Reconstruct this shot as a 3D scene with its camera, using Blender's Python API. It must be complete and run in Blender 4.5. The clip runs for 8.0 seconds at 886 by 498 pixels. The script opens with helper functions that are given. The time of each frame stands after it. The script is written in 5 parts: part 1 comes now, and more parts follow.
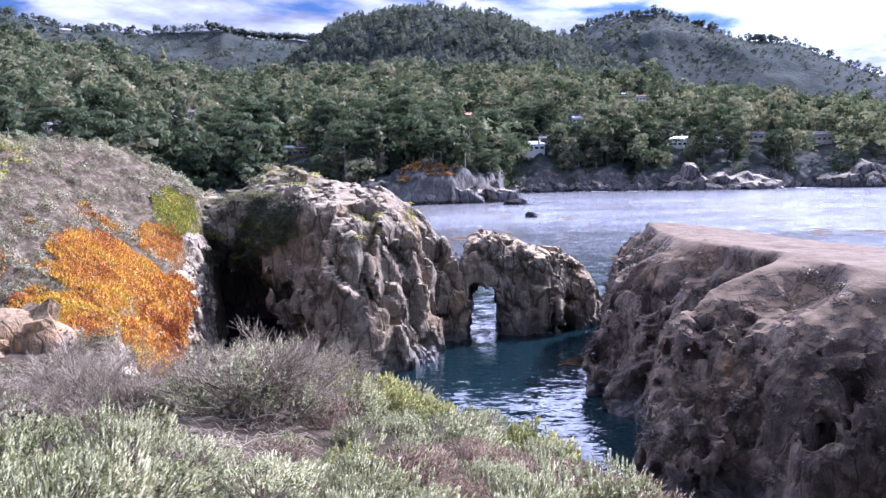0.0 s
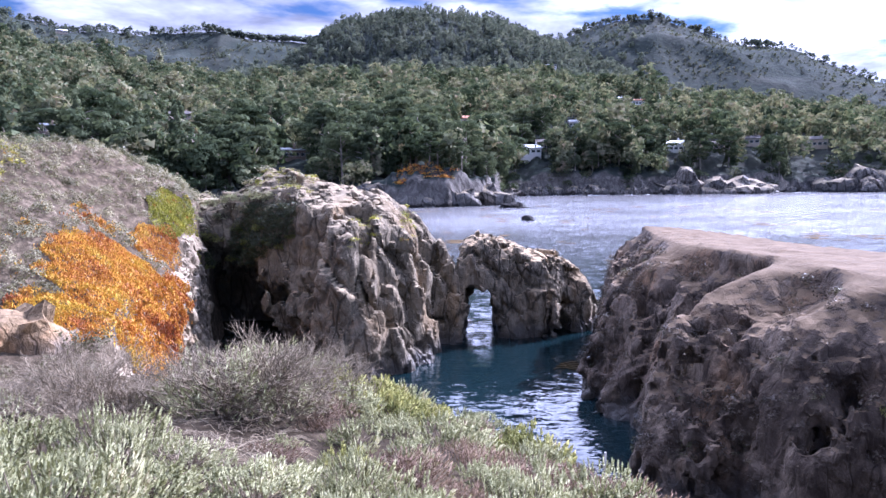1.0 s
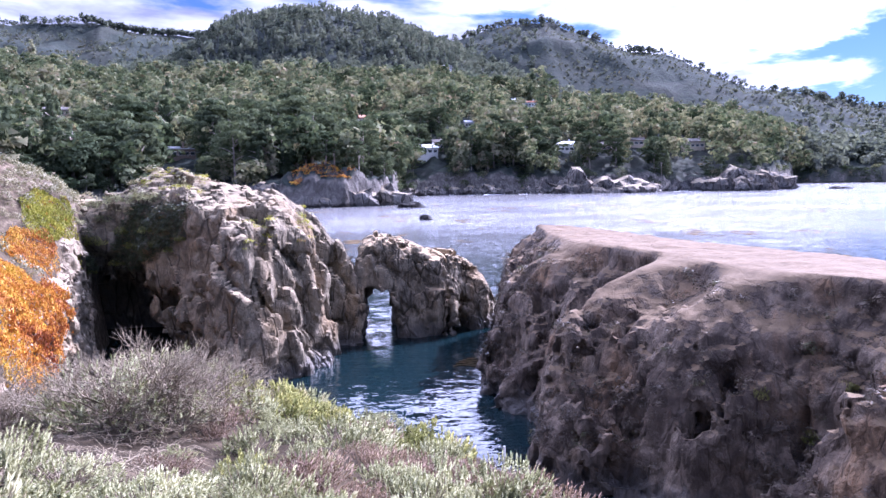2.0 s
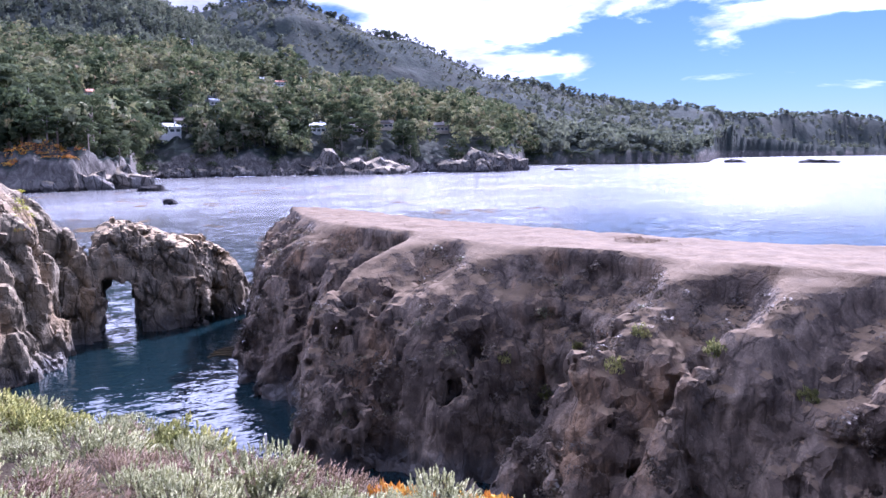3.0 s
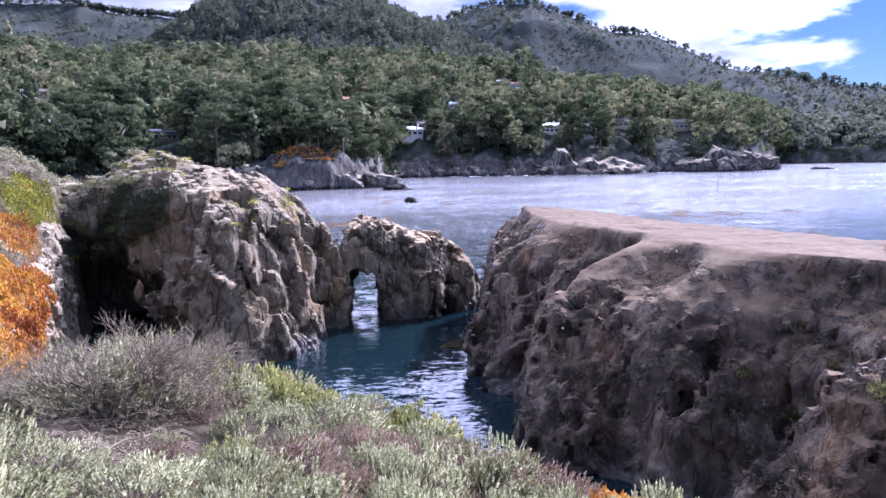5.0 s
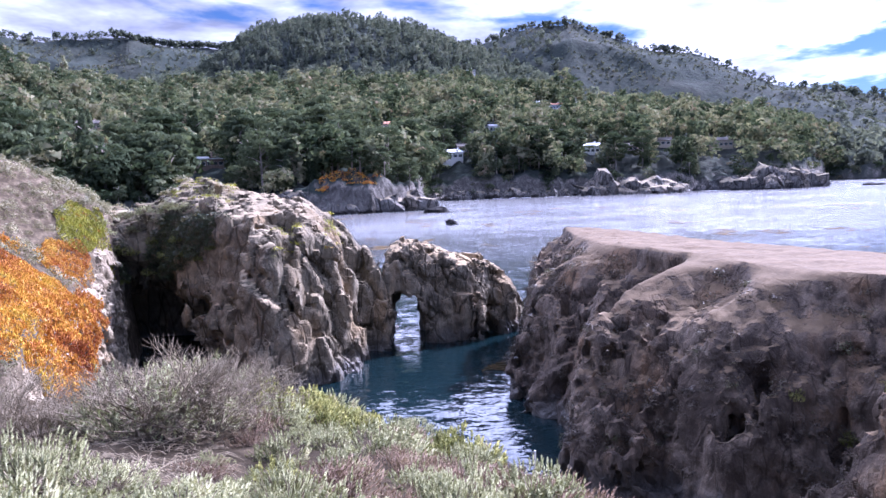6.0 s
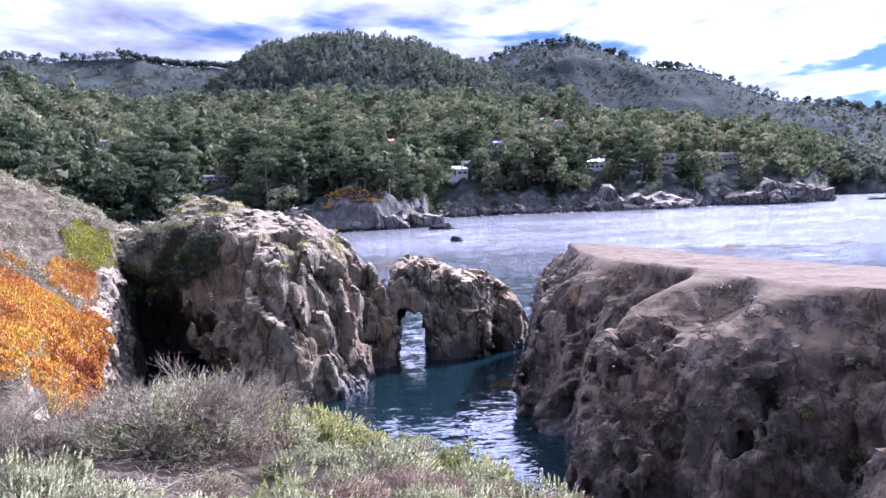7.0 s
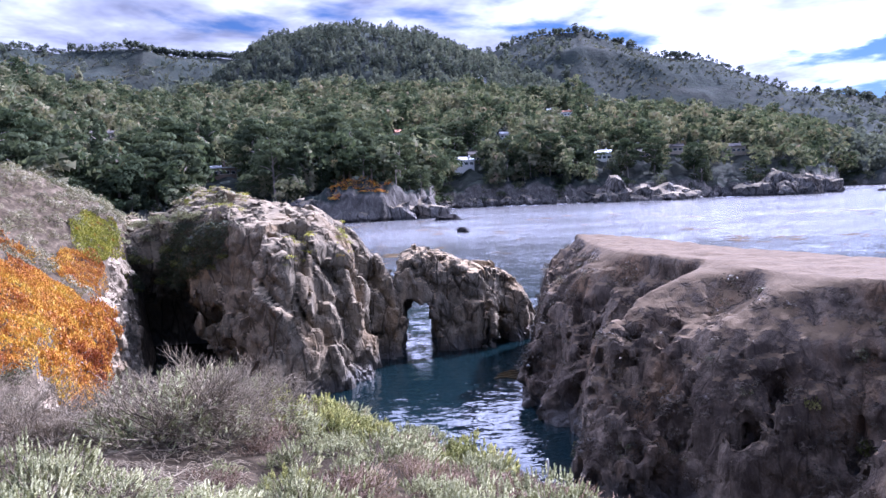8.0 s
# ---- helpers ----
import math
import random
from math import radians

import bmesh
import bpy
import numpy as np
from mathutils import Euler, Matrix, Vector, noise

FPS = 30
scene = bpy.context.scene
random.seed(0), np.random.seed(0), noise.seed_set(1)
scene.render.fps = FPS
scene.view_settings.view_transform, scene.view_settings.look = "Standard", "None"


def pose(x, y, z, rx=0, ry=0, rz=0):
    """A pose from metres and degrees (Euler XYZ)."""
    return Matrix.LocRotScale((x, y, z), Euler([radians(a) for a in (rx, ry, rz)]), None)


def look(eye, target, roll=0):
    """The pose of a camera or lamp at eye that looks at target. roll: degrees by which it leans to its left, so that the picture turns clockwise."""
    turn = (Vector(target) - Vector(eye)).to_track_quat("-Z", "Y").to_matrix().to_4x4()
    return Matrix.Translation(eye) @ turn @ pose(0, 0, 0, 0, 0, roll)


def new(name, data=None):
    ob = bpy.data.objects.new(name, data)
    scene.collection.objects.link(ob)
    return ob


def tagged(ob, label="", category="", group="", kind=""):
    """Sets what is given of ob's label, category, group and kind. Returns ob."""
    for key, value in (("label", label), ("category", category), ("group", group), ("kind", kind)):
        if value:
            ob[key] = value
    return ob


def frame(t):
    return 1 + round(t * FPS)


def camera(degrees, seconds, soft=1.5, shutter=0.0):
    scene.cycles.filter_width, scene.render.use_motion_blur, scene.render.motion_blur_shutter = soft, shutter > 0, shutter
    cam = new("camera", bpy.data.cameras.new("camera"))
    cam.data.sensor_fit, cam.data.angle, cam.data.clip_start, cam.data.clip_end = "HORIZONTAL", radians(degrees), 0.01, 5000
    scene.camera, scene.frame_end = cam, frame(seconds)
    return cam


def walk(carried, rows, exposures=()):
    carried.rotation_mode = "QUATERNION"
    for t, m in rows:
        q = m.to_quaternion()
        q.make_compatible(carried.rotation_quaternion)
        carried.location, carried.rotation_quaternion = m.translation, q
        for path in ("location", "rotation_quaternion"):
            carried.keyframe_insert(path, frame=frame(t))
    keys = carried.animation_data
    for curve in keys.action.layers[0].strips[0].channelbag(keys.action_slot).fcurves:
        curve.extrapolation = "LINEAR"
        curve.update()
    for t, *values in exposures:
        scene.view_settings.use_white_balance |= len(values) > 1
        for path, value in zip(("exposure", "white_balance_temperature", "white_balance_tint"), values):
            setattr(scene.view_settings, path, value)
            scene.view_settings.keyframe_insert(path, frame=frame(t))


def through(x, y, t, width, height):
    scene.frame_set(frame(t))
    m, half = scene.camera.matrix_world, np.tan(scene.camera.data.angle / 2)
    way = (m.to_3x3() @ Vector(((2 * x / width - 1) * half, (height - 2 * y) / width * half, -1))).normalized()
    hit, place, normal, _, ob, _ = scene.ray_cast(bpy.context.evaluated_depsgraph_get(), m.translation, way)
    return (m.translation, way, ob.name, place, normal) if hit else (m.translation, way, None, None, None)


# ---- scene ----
# Camera: turns on the spot, 14 m above the sea, on a coastal knoll.
EYE = (0.0, 0.0, 14.0)
TURNS = [
    (0.0, 0.00, -6.09, 0.90), (0.5, 0.28, -6.06, 0.77), (1.0, -0.27, -5.87, 0.60), (1.2, -0.63, -5.74, 0.60),
    (2.3, -13.94, -6.32, 0.45), (2.5, -18.35, -6.64, 0.31), (3.0, -27.78, -7.56, 0.27), (3.5, -29.28, -8.27, 0.07),
    (4.0, -22.43, -8.24, 0.01), (4.5, -14.52, -7.80, 0.32), (5.0, -9.57, -7.40, 0.80), (6.5, -6.13, -4.61, 1.97),
    (7.0, -5.99, -4.22, 2.10), (7.5, -5.79, -4.32, 2.12), (8.0, -5.47, -4.92, 2.08)]
cam = camera(63.3, 8.0)
walk(cam, [(t, pose(*EYE, 90 + pitch, roll, yaw)) for t, yaw, pitch, roll in TURNS],
     exposures=[(0.0, 1.66, 4930, 33), (1.0, 1.67, 4930, 33), (2.5, 1.98, 4960, 40), (3.5, 1.44, 4930, 37), (4.5, 1.54, 4940, 37), (5.0, 1.52, 4930, 35), (6.5, 1.74, 4920, 35), (7.3, 1.62, 4920, 34), (8.0, 1.52, 4920, 34)])

# ---- sun and sky ----
SUN_AZ, SUN_EL = 53.0, 38.0
sun_dir = Vector((math.sin(radians(SUN_AZ)) * math.cos(radians(SUN_EL)), math.cos(radians(SUN_AZ)) * math.cos(radians(SUN_EL)), math.sin(radians(SUN_EL))))
sun = new("sun", bpy.data.lights.new("sun", "SUN"))
sun.data.energy, sun.data.angle, sun.data.color = 5.0, radians(0.53), (1.0, 0.92, 0.82)
sun.matrix_world = look(sun_dir * 200, (0, 0, 0))


class Nodes:
    """Short way to wire a node tree."""

    def __init__(self, tree):
        self.t = tree
        tree.nodes.clear()

    def add(self, kind, **ins):
        n = self.t.nodes.new(kind)
        self.fill(n, ins)
        return n

    def fill(self, n, ins):
        for k, v in ins.items():
            self.put(n.inputs[int(k[1:]) if k[0] == "i" and k[1:].isdigit() else k.replace("_", " ")], v)

    def put(self, socket, v):
        if isinstance(v, bpy.types.NodeSocket):
            self.t.links.new(v, socket)
        else:
            socket.default_value = v

    def math(self, op, a, b=0.0, c=0.0, clamp=False):
        n = self.add("ShaderNodeMath", i0=a, i1=b, i2=c)
        n.operation, n.use_clamp = op, clamp
        return n.outputs[0]

    def mix(self, fac, a, b, blend="MIX"):
        n = self.add("ShaderNodeMix")
        n.data_type, n.blend_type = "RGBA", blend
        self.fill(n, {"i0": fac, "i6": a, "i7": b})
        return n.outputs[2]

    def ramp(self, fac, stops):
        n = self.add("ShaderNodeValToRGB", Fac=fac)
        els = n.color_ramp.elements
        while len(els) < len(stops):
            els.new(0.5)
        for e, (p, c) in zip(els, stops):
            e.position = p
            e.color = c if len(c) == 4 else (*c, 1)
        return n.outputs[0]

    def step(self, v, lo, hi):
        n = self.add("ShaderNodeMapRange", i0=v, i1=lo, i2=hi, i3=0.0, i4=1.0)
        n.interpolation_type = "SMOOTHSTEP"
        return n.outputs[0]

    def noise(self, vec, scale, detail=4.0, rough=0.55, dist=0.0):
        return self.add("ShaderNodeTexNoise", Vector=vec, Scale=scale, Detail=detail, Roughness=rough, Distortion=dist).outputs[0]

    def voronoi(self, vec, scale, feature="F1", rand=1.0):
        n = self.add("ShaderNodeTexVoronoi", Vector=vec, Scale=scale, Randomness=rand)
        n.feature = feature
        return n.outputs["Distance"]

    def scaled(self, vec, s):
        return self.add("ShaderNodeMapping", Vector=vec, Scale=s).outputs[0]

    def bump(self, height, dist, strength=1.0, normal=None):
        n = self.add("ShaderNodeBump", Height=height, Distance=dist, Strength=strength)
        if normal is not None:
            self.put(n.inputs["Normal"], normal)
        return n.outputs[0]


def rgb(*c):
    return (*c, 1.0)


world = bpy.data.worlds.new("sky")
scene.world = world
world.use_nodes = True
w = Nodes(world.node_tree)
air = w.add("ShaderNodeTexSky")
air.sky_type, air.sun_disc, air.sun_elevation, air.sun_rotation = "NISHITA", False, radians(SUN_EL), radians(SUN_AZ)
air.air_density, air.dust_density, air.ozone_density = 1.0, 0.05, 3.0
sky = w.mix(1.0, air.outputs[0], rgb(0.80, 0.91, 1.08), "MULTIPLY")
way = w.add("ShaderNodeTexCoord").outputs["Generated"]
sx, sy, sz = w.add("ShaderNodeSeparateXYZ", Vector=way).outputs
# a broken cloud deck, flattened as clouds are towards the horizon
lift = w.math("ADD", w.math("MAXIMUM", sz, 0.0), 0.13)
flat = w.add("ShaderNodeCombineXYZ", X=w.math("DIVIDE", sx, lift), Y=w.math("DIVIDE", sy, lift), Z=0.0).outputs[0]
puff = w.noise(flat, 0.85, 7.0, 0.56, 0.25)
side = w.math("ARCTAN2", sx, sy)                     # radians to the right of straight ahead
# cloud bank over the hills, open sea sky to the right
bank = w.math("MULTIPLY", w.math("SUBTRACT", 1.0, w.step(side, 0.45, 0.95)), w.step(side, -0.75, -0.30))
high = w.math("MULTIPLY", w.step(sz, 0.02, 0.30), w.math("SUBTRACT", 1.0, w.step(sz, 0.65, 0.95)))
cover = w.math("ADD", w.math("MULTIPLY", bank, 0.125), w.math("MULTIPLY", high, 0.10))
# the deck thickens overhead
cover = w.math("ADD", cover, w.math("MULTIPLY", w.step(sz, 0.22, 0.33), w.math("ADD", 0.09, w.math("MULTIPLY", bank, 0.13))))
dens = w.math("SUBTRACT", w.math("ADD", puff, cover), w.math("MULTIPLY", w.step(w.math("MULTIPLY", sy, -1.0), -0.35, 0.2), 0.10))
mask = w.math("MULTIPLY", w.step(dens, 0.60, 0.69), w.step(sz, 0.0, 0.02))
shade = w.noise(flat, 1.6, 5.0, 0.6, 0.2)
cloud = w.ramp(shade, [(0.36, (0.30, 0.31, 0.35)), (0.50, (0.58, 0.59, 0.62)), (0.64, (1.05, 1.05, 1.05))])
skyc = w.add("ShaderNodeBackground", Color=sky, Strength=0.026)
# clouds shine brighter towards the sun
facing = w.add("ShaderNodeVectorMath", i0=way, i1=tuple(sun_dir))
facing.operation = "DOT_PRODUCT"
glow = w.math("MULTIPLY", w.math("POWER", w.math("MAXIMUM", facing.outputs["Value"], 0.0), 6.0), 2.8)
cloudc = w.add("ShaderNodeBackground", Color=cloud, Strength=w.math("MULTIPLY", w.math("ADD", glow, w.math("ADD", 1.0, w.math("MULTIPLY", w.step(sz, 0.25, 0.32), 5.4))), 0.46))
both = w.add("ShaderNodeMixShader", i0=mask, i1=skyc.outputs[0], i2=cloudc.outputs[0])
w.add("ShaderNodeOutputWorld", Surface=both.outputs[0])
# ---- noise and mesh tools ----
def cell_hash(i, j, k, seed):
    """Random numbers from 0 to 1 for whole-number cells."""
    n = (i * 374761393 + j * 668265263 + k * 1274126177 + seed * 974634777) & 0xFFFFFFFF
    n = ((n ^ (n >> 13)) * 1274126177) & 0xFFFFFFFF
    n = ((n ^ (n >> 16)) * 2246822519) & 0xFFFFFFFF
    return ((n ^ (n >> 15)) & 0xFFFFFF) / float(0xFFFFFF)


def vnoise(p, seed=0):
    """Smooth value noise from -1 to 1 at points (N, 3)."""
    c = np.floor(p).astype(np.int64)
    f = p - c
    f = f * f * (3 - 2 * f)
    out = np.zeros(len(p))
    for a in (0, 1):
        wa = f[:, 0] if a else 1 - f[:, 0]
        for b in (0, 1):
            wb = f[:, 1] if b else 1 - f[:, 1]
            for d in (0, 1):
                wd = f[:, 2] if d else 1 - f[:, 2]
                out += wa * wb * wd * cell_hash(c[:, 0] + a, c[:, 1] + b, c[:, 2] + d, seed)
    return out * 2 - 1


def fbm(p, octaves=4, seed=0, gain=0.5):
    out, amp = np.zeros(len(p)), 1.0
    q = p.copy()
    for o in range(octaves):
        out += amp * vnoise(q, seed + o * 17)
        q = q * 2.03 + 11.3
        amp *= gain
    return out


def ridged(p, octaves=4, seed=0):
    out, amp = np.zeros(len(p)), 1.0
    q = p.copy()
    for o in range(octaves):
        out += amp * (1 - 2 * np.abs(vnoise(q, seed + o * 31)))
        q = q * 2.1 + 5.7
        amp *= 0.5
    return out


def cells(p, seed=0):
    """Blocks round scattered points: nearest and second nearest distance, the block's random number, and a plane tilted at random across it."""
    c = np.floor(p).astype(np.int64)
    n = len(p)
    d1, d2, near_id, off = np.full(n, 99.0), np.full(n, 99.0), np.zeros((n, 3), np.int64), np.zeros((n, 3))
    for a in (-1, 0, 1):
        for b in (-1, 0, 1):
            for k in (-1, 0, 1):
                i, j, l = c[:, 0] + a, c[:, 1] + b, c[:, 2] + k
                q = np.stack([i + cell_hash(i, j, l, seed), j + cell_hash(i, j, l, seed + 1), l + cell_hash(i, j, l, seed + 2)], 1) - p
                d = (q * q).sum(1)
                m = d < d1
                d2 = np.where(m, d1, np.minimum(d2, d))
                d1 = np.where(m, d, d1)
                off[m] = q[m]
                near_id[m] = np.stack([i[m], j[m], l[m]], 1)
    i, j, l = near_id.T
    g = np.stack([cell_hash(i, j, l, seed + 4), cell_hash(i, j, l, seed + 5), cell_hash(i, j, l, seed + 6)], 1) - 0.5
    return np.sqrt(d1), np.sqrt(d2), cell_hash(i, j, l, seed + 3), (g * off).sum(1) * 2


def sstep(x, lo, hi):
    t = np.clip((x - lo) / (hi - lo), 0, 1)
    return t * t * (3 - 2 * t)


def smax(a, b, k):
    h = np.clip(0.5 + 0.5 * (a - b) / k, 0, 1)
    return b + (a - b) * h + k * h * (1 - h)


def smin(a, b, k):
    return -smax(-a, -b, k)


def inside_distance(x, y, poly):
    """Distance to a closed outline, negative within it."""
    pts = np.array(poly, float)
    best = np.full(x.shape, 1e9)
    odd = np.zeros(x.shape, bool)
    for (ax, ay), (bx, by) in zip(pts, np.roll(pts, -1, 0)):
        ex, ey = bx - ax, by - ay
        t = np.clip(((x - ax) * ex + (y - ay) * ey) / (ex * ex + ey * ey), 0, 1)
        best = np.minimum(best, (x - ax - t * ex) ** 2 + (y - ay - t * ey) ** 2)
        cross = ((ay > y) != (by > y)) & (x < (bx - ax) * (y - ay) / ((by - ay) if by != ay else 1e-9) + ax)
        odd ^= cross
    return np.where(odd, -1, 1) * np.sqrt(best)


def mesh_of(name, verts, faces, smooth=True, normals=None):
    me = bpy.data.meshes.new(name)
    verts, faces = np.asarray(verts, np.float32), np.asarray(faces, np.int32)
    n, k = faces.shape
    me.vertices.add(len(verts))
    me.vertices.foreach_set("co", verts.ravel())
    me.loops.add(n * k)
    me.loops.foreach_set("vertex_index", faces.ravel())
    me.polygons.add(n)
    me.polygons.foreach_set("loop_start", np.arange(0, n * k, k, dtype=np.int32))
    me.polygons.foreach_set("use_smooth", np.full(n, smooth))
    me.update(calc_edges=True)
    me.validate()
    if normals is not None:
        me.normals_split_custom_set_from_vertices(np.asarray(normals, np.float32))
    return me


def surface(fn, lo, hi, h, band=1.7, rough=None):
    """The skin of a solid given by fn(x, y, z) < 0 (surface nets); rough(p) is added near the skin."""
    ax = [np.arange(a, b + h, h) for a, b in zip(lo, hi)]
    X, Y, Z = np.meshgrid(*ax, indexing="ij")
    V = fn(X.ravel(), Y.ravel(), Z.ravel()).reshape(X.shape)
    if rough is not None:
        m = np.abs(V) < band
        V[m] += rough(np.stack([X[m], Y[m], Z[m]], 1))
    neg = V < 0
    s = [n - 1 for n in V.shape]
    corner = [(a, b, c) for a in (0, 1) for b in (0, 1) for c in (0, 1)]
    count = sum(neg[a:a + s[0], b:b + s[1], c:c + s[2]].astype(np.int8) for a, b, c in corner)
    act = np.argwhere((count > 0) & (count < 8))
    index = np.full(s, -1, np.int64)
    index[act[:, 0], act[:, 1], act[:, 2]] = np.arange(len(act))
    vals = {c: V[act[:, 0] + c[0], act[:, 1] + c[1], act[:, 2] + c[2]] for c in corner}
    acc, num = np.zeros((len(act), 3)), np.zeros(len(act))
    for a in corner:
        for k in range(3):
            if a[k] == 0:
                b = tuple(1 if i == k else a[i] for i in range(3))
                va, vb = vals[a], vals[b]
                hit = (va < 0) != (vb < 0)
                t = np.where(hit, va / np.where(hit, va - vb, 1), 0)
                p = np.tile(np.array(a, float), (len(act), 1))
                p[:, k] += t
                acc += p * hit[:, None]
                num += hit
    verts = np.array(lo) + (act + acc / num[:, None]) * h
    faces = []
    for k in range(3):
        i, j = (k + 1) % 3, (k + 2) % 3
        sl = [slice(None)] * 3
        su = [slice(None)] * 3
        sl[k], su[k] = slice(0, -1), slice(1, None)
        na, nb = neg[tuple(sl)], neg[tuple(su)]
        for flip, m in ((False, na & ~nb), (True, ~na & nb)):
            e = np.argwhere(m)
            ok = (e[:, i] > 0) & (e[:, j] > 0) & (e[:, i] < s[i]) & (e[:, j] < s[j]) & (e[:, k] < s[k])
            e = e[ok]
            quad = []
            for di, dj in ((0, 0), (-1, 0), (-1, -1), (0, -1)):
                q = e.copy()
                q[:, i] += di
                q[:, j] += dj
                quad.append(index[q[:, 0], q[:, 1], q[:, 2]])
            if flip:
                quad = quad[::-1]
            faces.append(np.stack(quad, 1))
    return verts, np.concatenate(faces)


def bury(verts, faces):
    """Drops faces that lie wholly under the sea bed."""
    keep = (verts[faces][:, :, 2] > -1.6).any(1)
    faces = faces[keep]
    # loose crumbs go too: only the largest connected piece stays
    tag = np.arange(len(verts))
    while True:
        low = tag[faces].min(1)
        nxt = tag.copy()
        for k in range(4):
            np.minimum.at(nxt, faces[:, k], low)
        nxt = nxt[nxt]
        if (nxt == tag).all():
            break
        tag = nxt
    used, count = np.unique(tag[faces[:, 0]], return_counts=True)
    faces = faces[tag[faces[:, 0]] == used[np.argmax(count)]]
    ids, flat = np.unique(faces, return_inverse=True)
    return verts[ids], flat.reshape(faces.shape)


def joined(pieces):
    vs, fs, o = [], [], 0
    for v, f in pieces:
        vs.append(v)
        fs.append(f + o)
        o += len(v)
    return np.concatenate(vs), np.concatenate(fs)


def base_thing(name, label, category, at=(0, 0, 0), group="", kind=""):
    ob = new(name)
    ob.location = at
    ob.empty_display_size = 0.2
    return tagged(ob, label, category, group, kind)


def mesh_thing(name, me, mat, label="", category="", group="", kind=""):
    ob = new(name, me)
    me.materials.append(mat)
    return tagged(ob, label, category, group, kind)


def part(name, bm, material, parent, label=""):
    me = bpy.data.meshes.new(name)
    bm.to_mesh(me)
    bm.free()
    me.materials.append(material)
    ob = new(name, me)
    ob.parent = parent
    if label:
        ob["label"] = label
    return ob


def mesh_part(name, me, material, parent, label=""):
    if not me.materials:
        me.materials.append(material)
    ob = new(name, me)
    ob.parent = parent
    if label:
        ob["label"] = label
    return ob
# ---- materials ----
def material(name):
    m = bpy.data.materials.new(name)
    m.use_nodes = True
    n = Nodes(m.node_tree)
    return m, n, n.add("ShaderNodeTexCoord").outputs["Object"]


def finish(n, shader):
    n.add("ShaderNodeOutputMaterial", Surface=shader)


def rock_material(name, dark, mid, light, top, warm=0.3, wet=1.0, grain=1.0, joint=1.0, growth=None, facet=1.0):
    """Jointed coastal rock: grey and tan beds, upright cracks, lichen, soil on the flat tops, a dark tide line."""
    m, n, co = material(name)
    tall = n.scaled(co, (1.0, 1.0, 0.34))
    big = n.noise(tall, 0.22 * grain, 5.0, 0.6, 0.4)
    mids = n.noise(tall, 1.1 * grain, 6.0, 0.65, 0.6)
    fine = n.noise(co, 6.5 * grain, 5.0, 0.7)
    col = n.ramp(mids, [(0.30, dark), (0.52, mid), (0.74, light)])
    tan = n.mix(n.step(big, 0.48, 0.66), col, rgb(*[a * b for a, b in zip(mid, (1.35, 1.08, 0.78))]))
    col = n.mix(warm, col, tan)
    col = n.mix(n.step(fine, 0.35, 0.75), n.mix(0.45, col, rgb(*dark)), col)
    if growth is not None:
        # dry growth clinging to the ledges, in patches
        clump = n.math("MULTIPLY", n.step(n.noise(n.scaled(co, (1.0, 1.0, 0.7)), 0.33, 5.0, 0.65, 0.5), 0.46, 0.56), n.step(fine, 0.25, 0.5))
        col = n.mix(n.math("MULTIPLY", clump, 0.85), col, n.mix(n.noise(co, 2.2, 4.0), rgb(*growth), rgb(*[c * 0.5 for c in growth])))
    # dark lichen and seepage running down the face
    streak = n.noise(n.scaled(co, (0.9, 0.9, 0.12)), 1.0 * grain, 5.0, 0.6, 0.3)
    col = n.mix(n.math("MULTIPLY", n.step(streak, 0.54, 0.70), 0.65), col, rgb(*[c * 0.36 for c in dark]))
    # cracks
    bent = n.add("ShaderNodeVectorMath", i0=tall, i1=n.add("ShaderNodeTexNoise", Vector=tall, Scale=0.7 * grain, Detail=5.0).outputs[1])
    warp = n.scaled(bent.outputs[0], (1.0, 1.0, 1.0))
    crack = n.voronoi(warp, 0.75 * grain, "DISTANCE_TO_EDGE")
    crack2 = n.voronoi(n.scaled(bent.outputs[0], (1.0, 1.0, 2.2)), 2.3 * grain, "DISTANCE_TO_EDGE")
    open_ = n.step(n.noise(co, 0.6 * grain, 3.0), 0.36, 0.52)
    gap = n.math("MULTIPLY", n.step(crack, 0.01, 0.085), n.math("ADD", 0.6, n.math("MULTIPLY", n.step(crack2, 0.01, 0.10), 0.4)))
    gap = n.math("SUBTRACT", 1.0, n.math("MULTIPLY", n.math("MULTIPLY", n.math("SUBTRACT", 1.0, gap), open_), 0.8 * joint))
    col = n.mix(gap, rgb(*[c * 0.28 for c in dark]), col)
    # pale guano and lime flecks
    col = n.mix(n.math("MULTIPLY", n.step(n.noise(co, 2.7 * grain, 6.0, 0.75), 0.63, 0.72), 0.5), col, rgb(*[min(c * 1.5, 0.7) for c in light]))
    nz = n.add("ShaderNodeSeparateXYZ", Vector=n.add("ShaderNodeNewGeometry").outputs["Normal"]).outputs[2]
    z = n.add("ShaderNodeSeparateXYZ", Vector=co).outputs[2]
    soil = n.ramp(n.noise(co, 1.4, 6.0, 0.65), [(0.35, [c * 0.72 for c in top]), (0.6, top), (0.8, [min(c * 1.25, 0.8) for c in top])])
    flatness = n.step(n.math("ADD", nz, n.math("MULTIPLY", n.math("SUBTRACT", mids, 0.5), 0.55)), 0.66, 0.86)
    col = n.mix(n.math("MULTIPLY", flatness, n.step(z, 2.0, 5.0)), col, soil)
    tide = n.step(n.math("ADD", z, n.math("MULTIPLY", n.math("SUBTRACT", mids, 0.5), 2.2)), 0.35, 1.7)
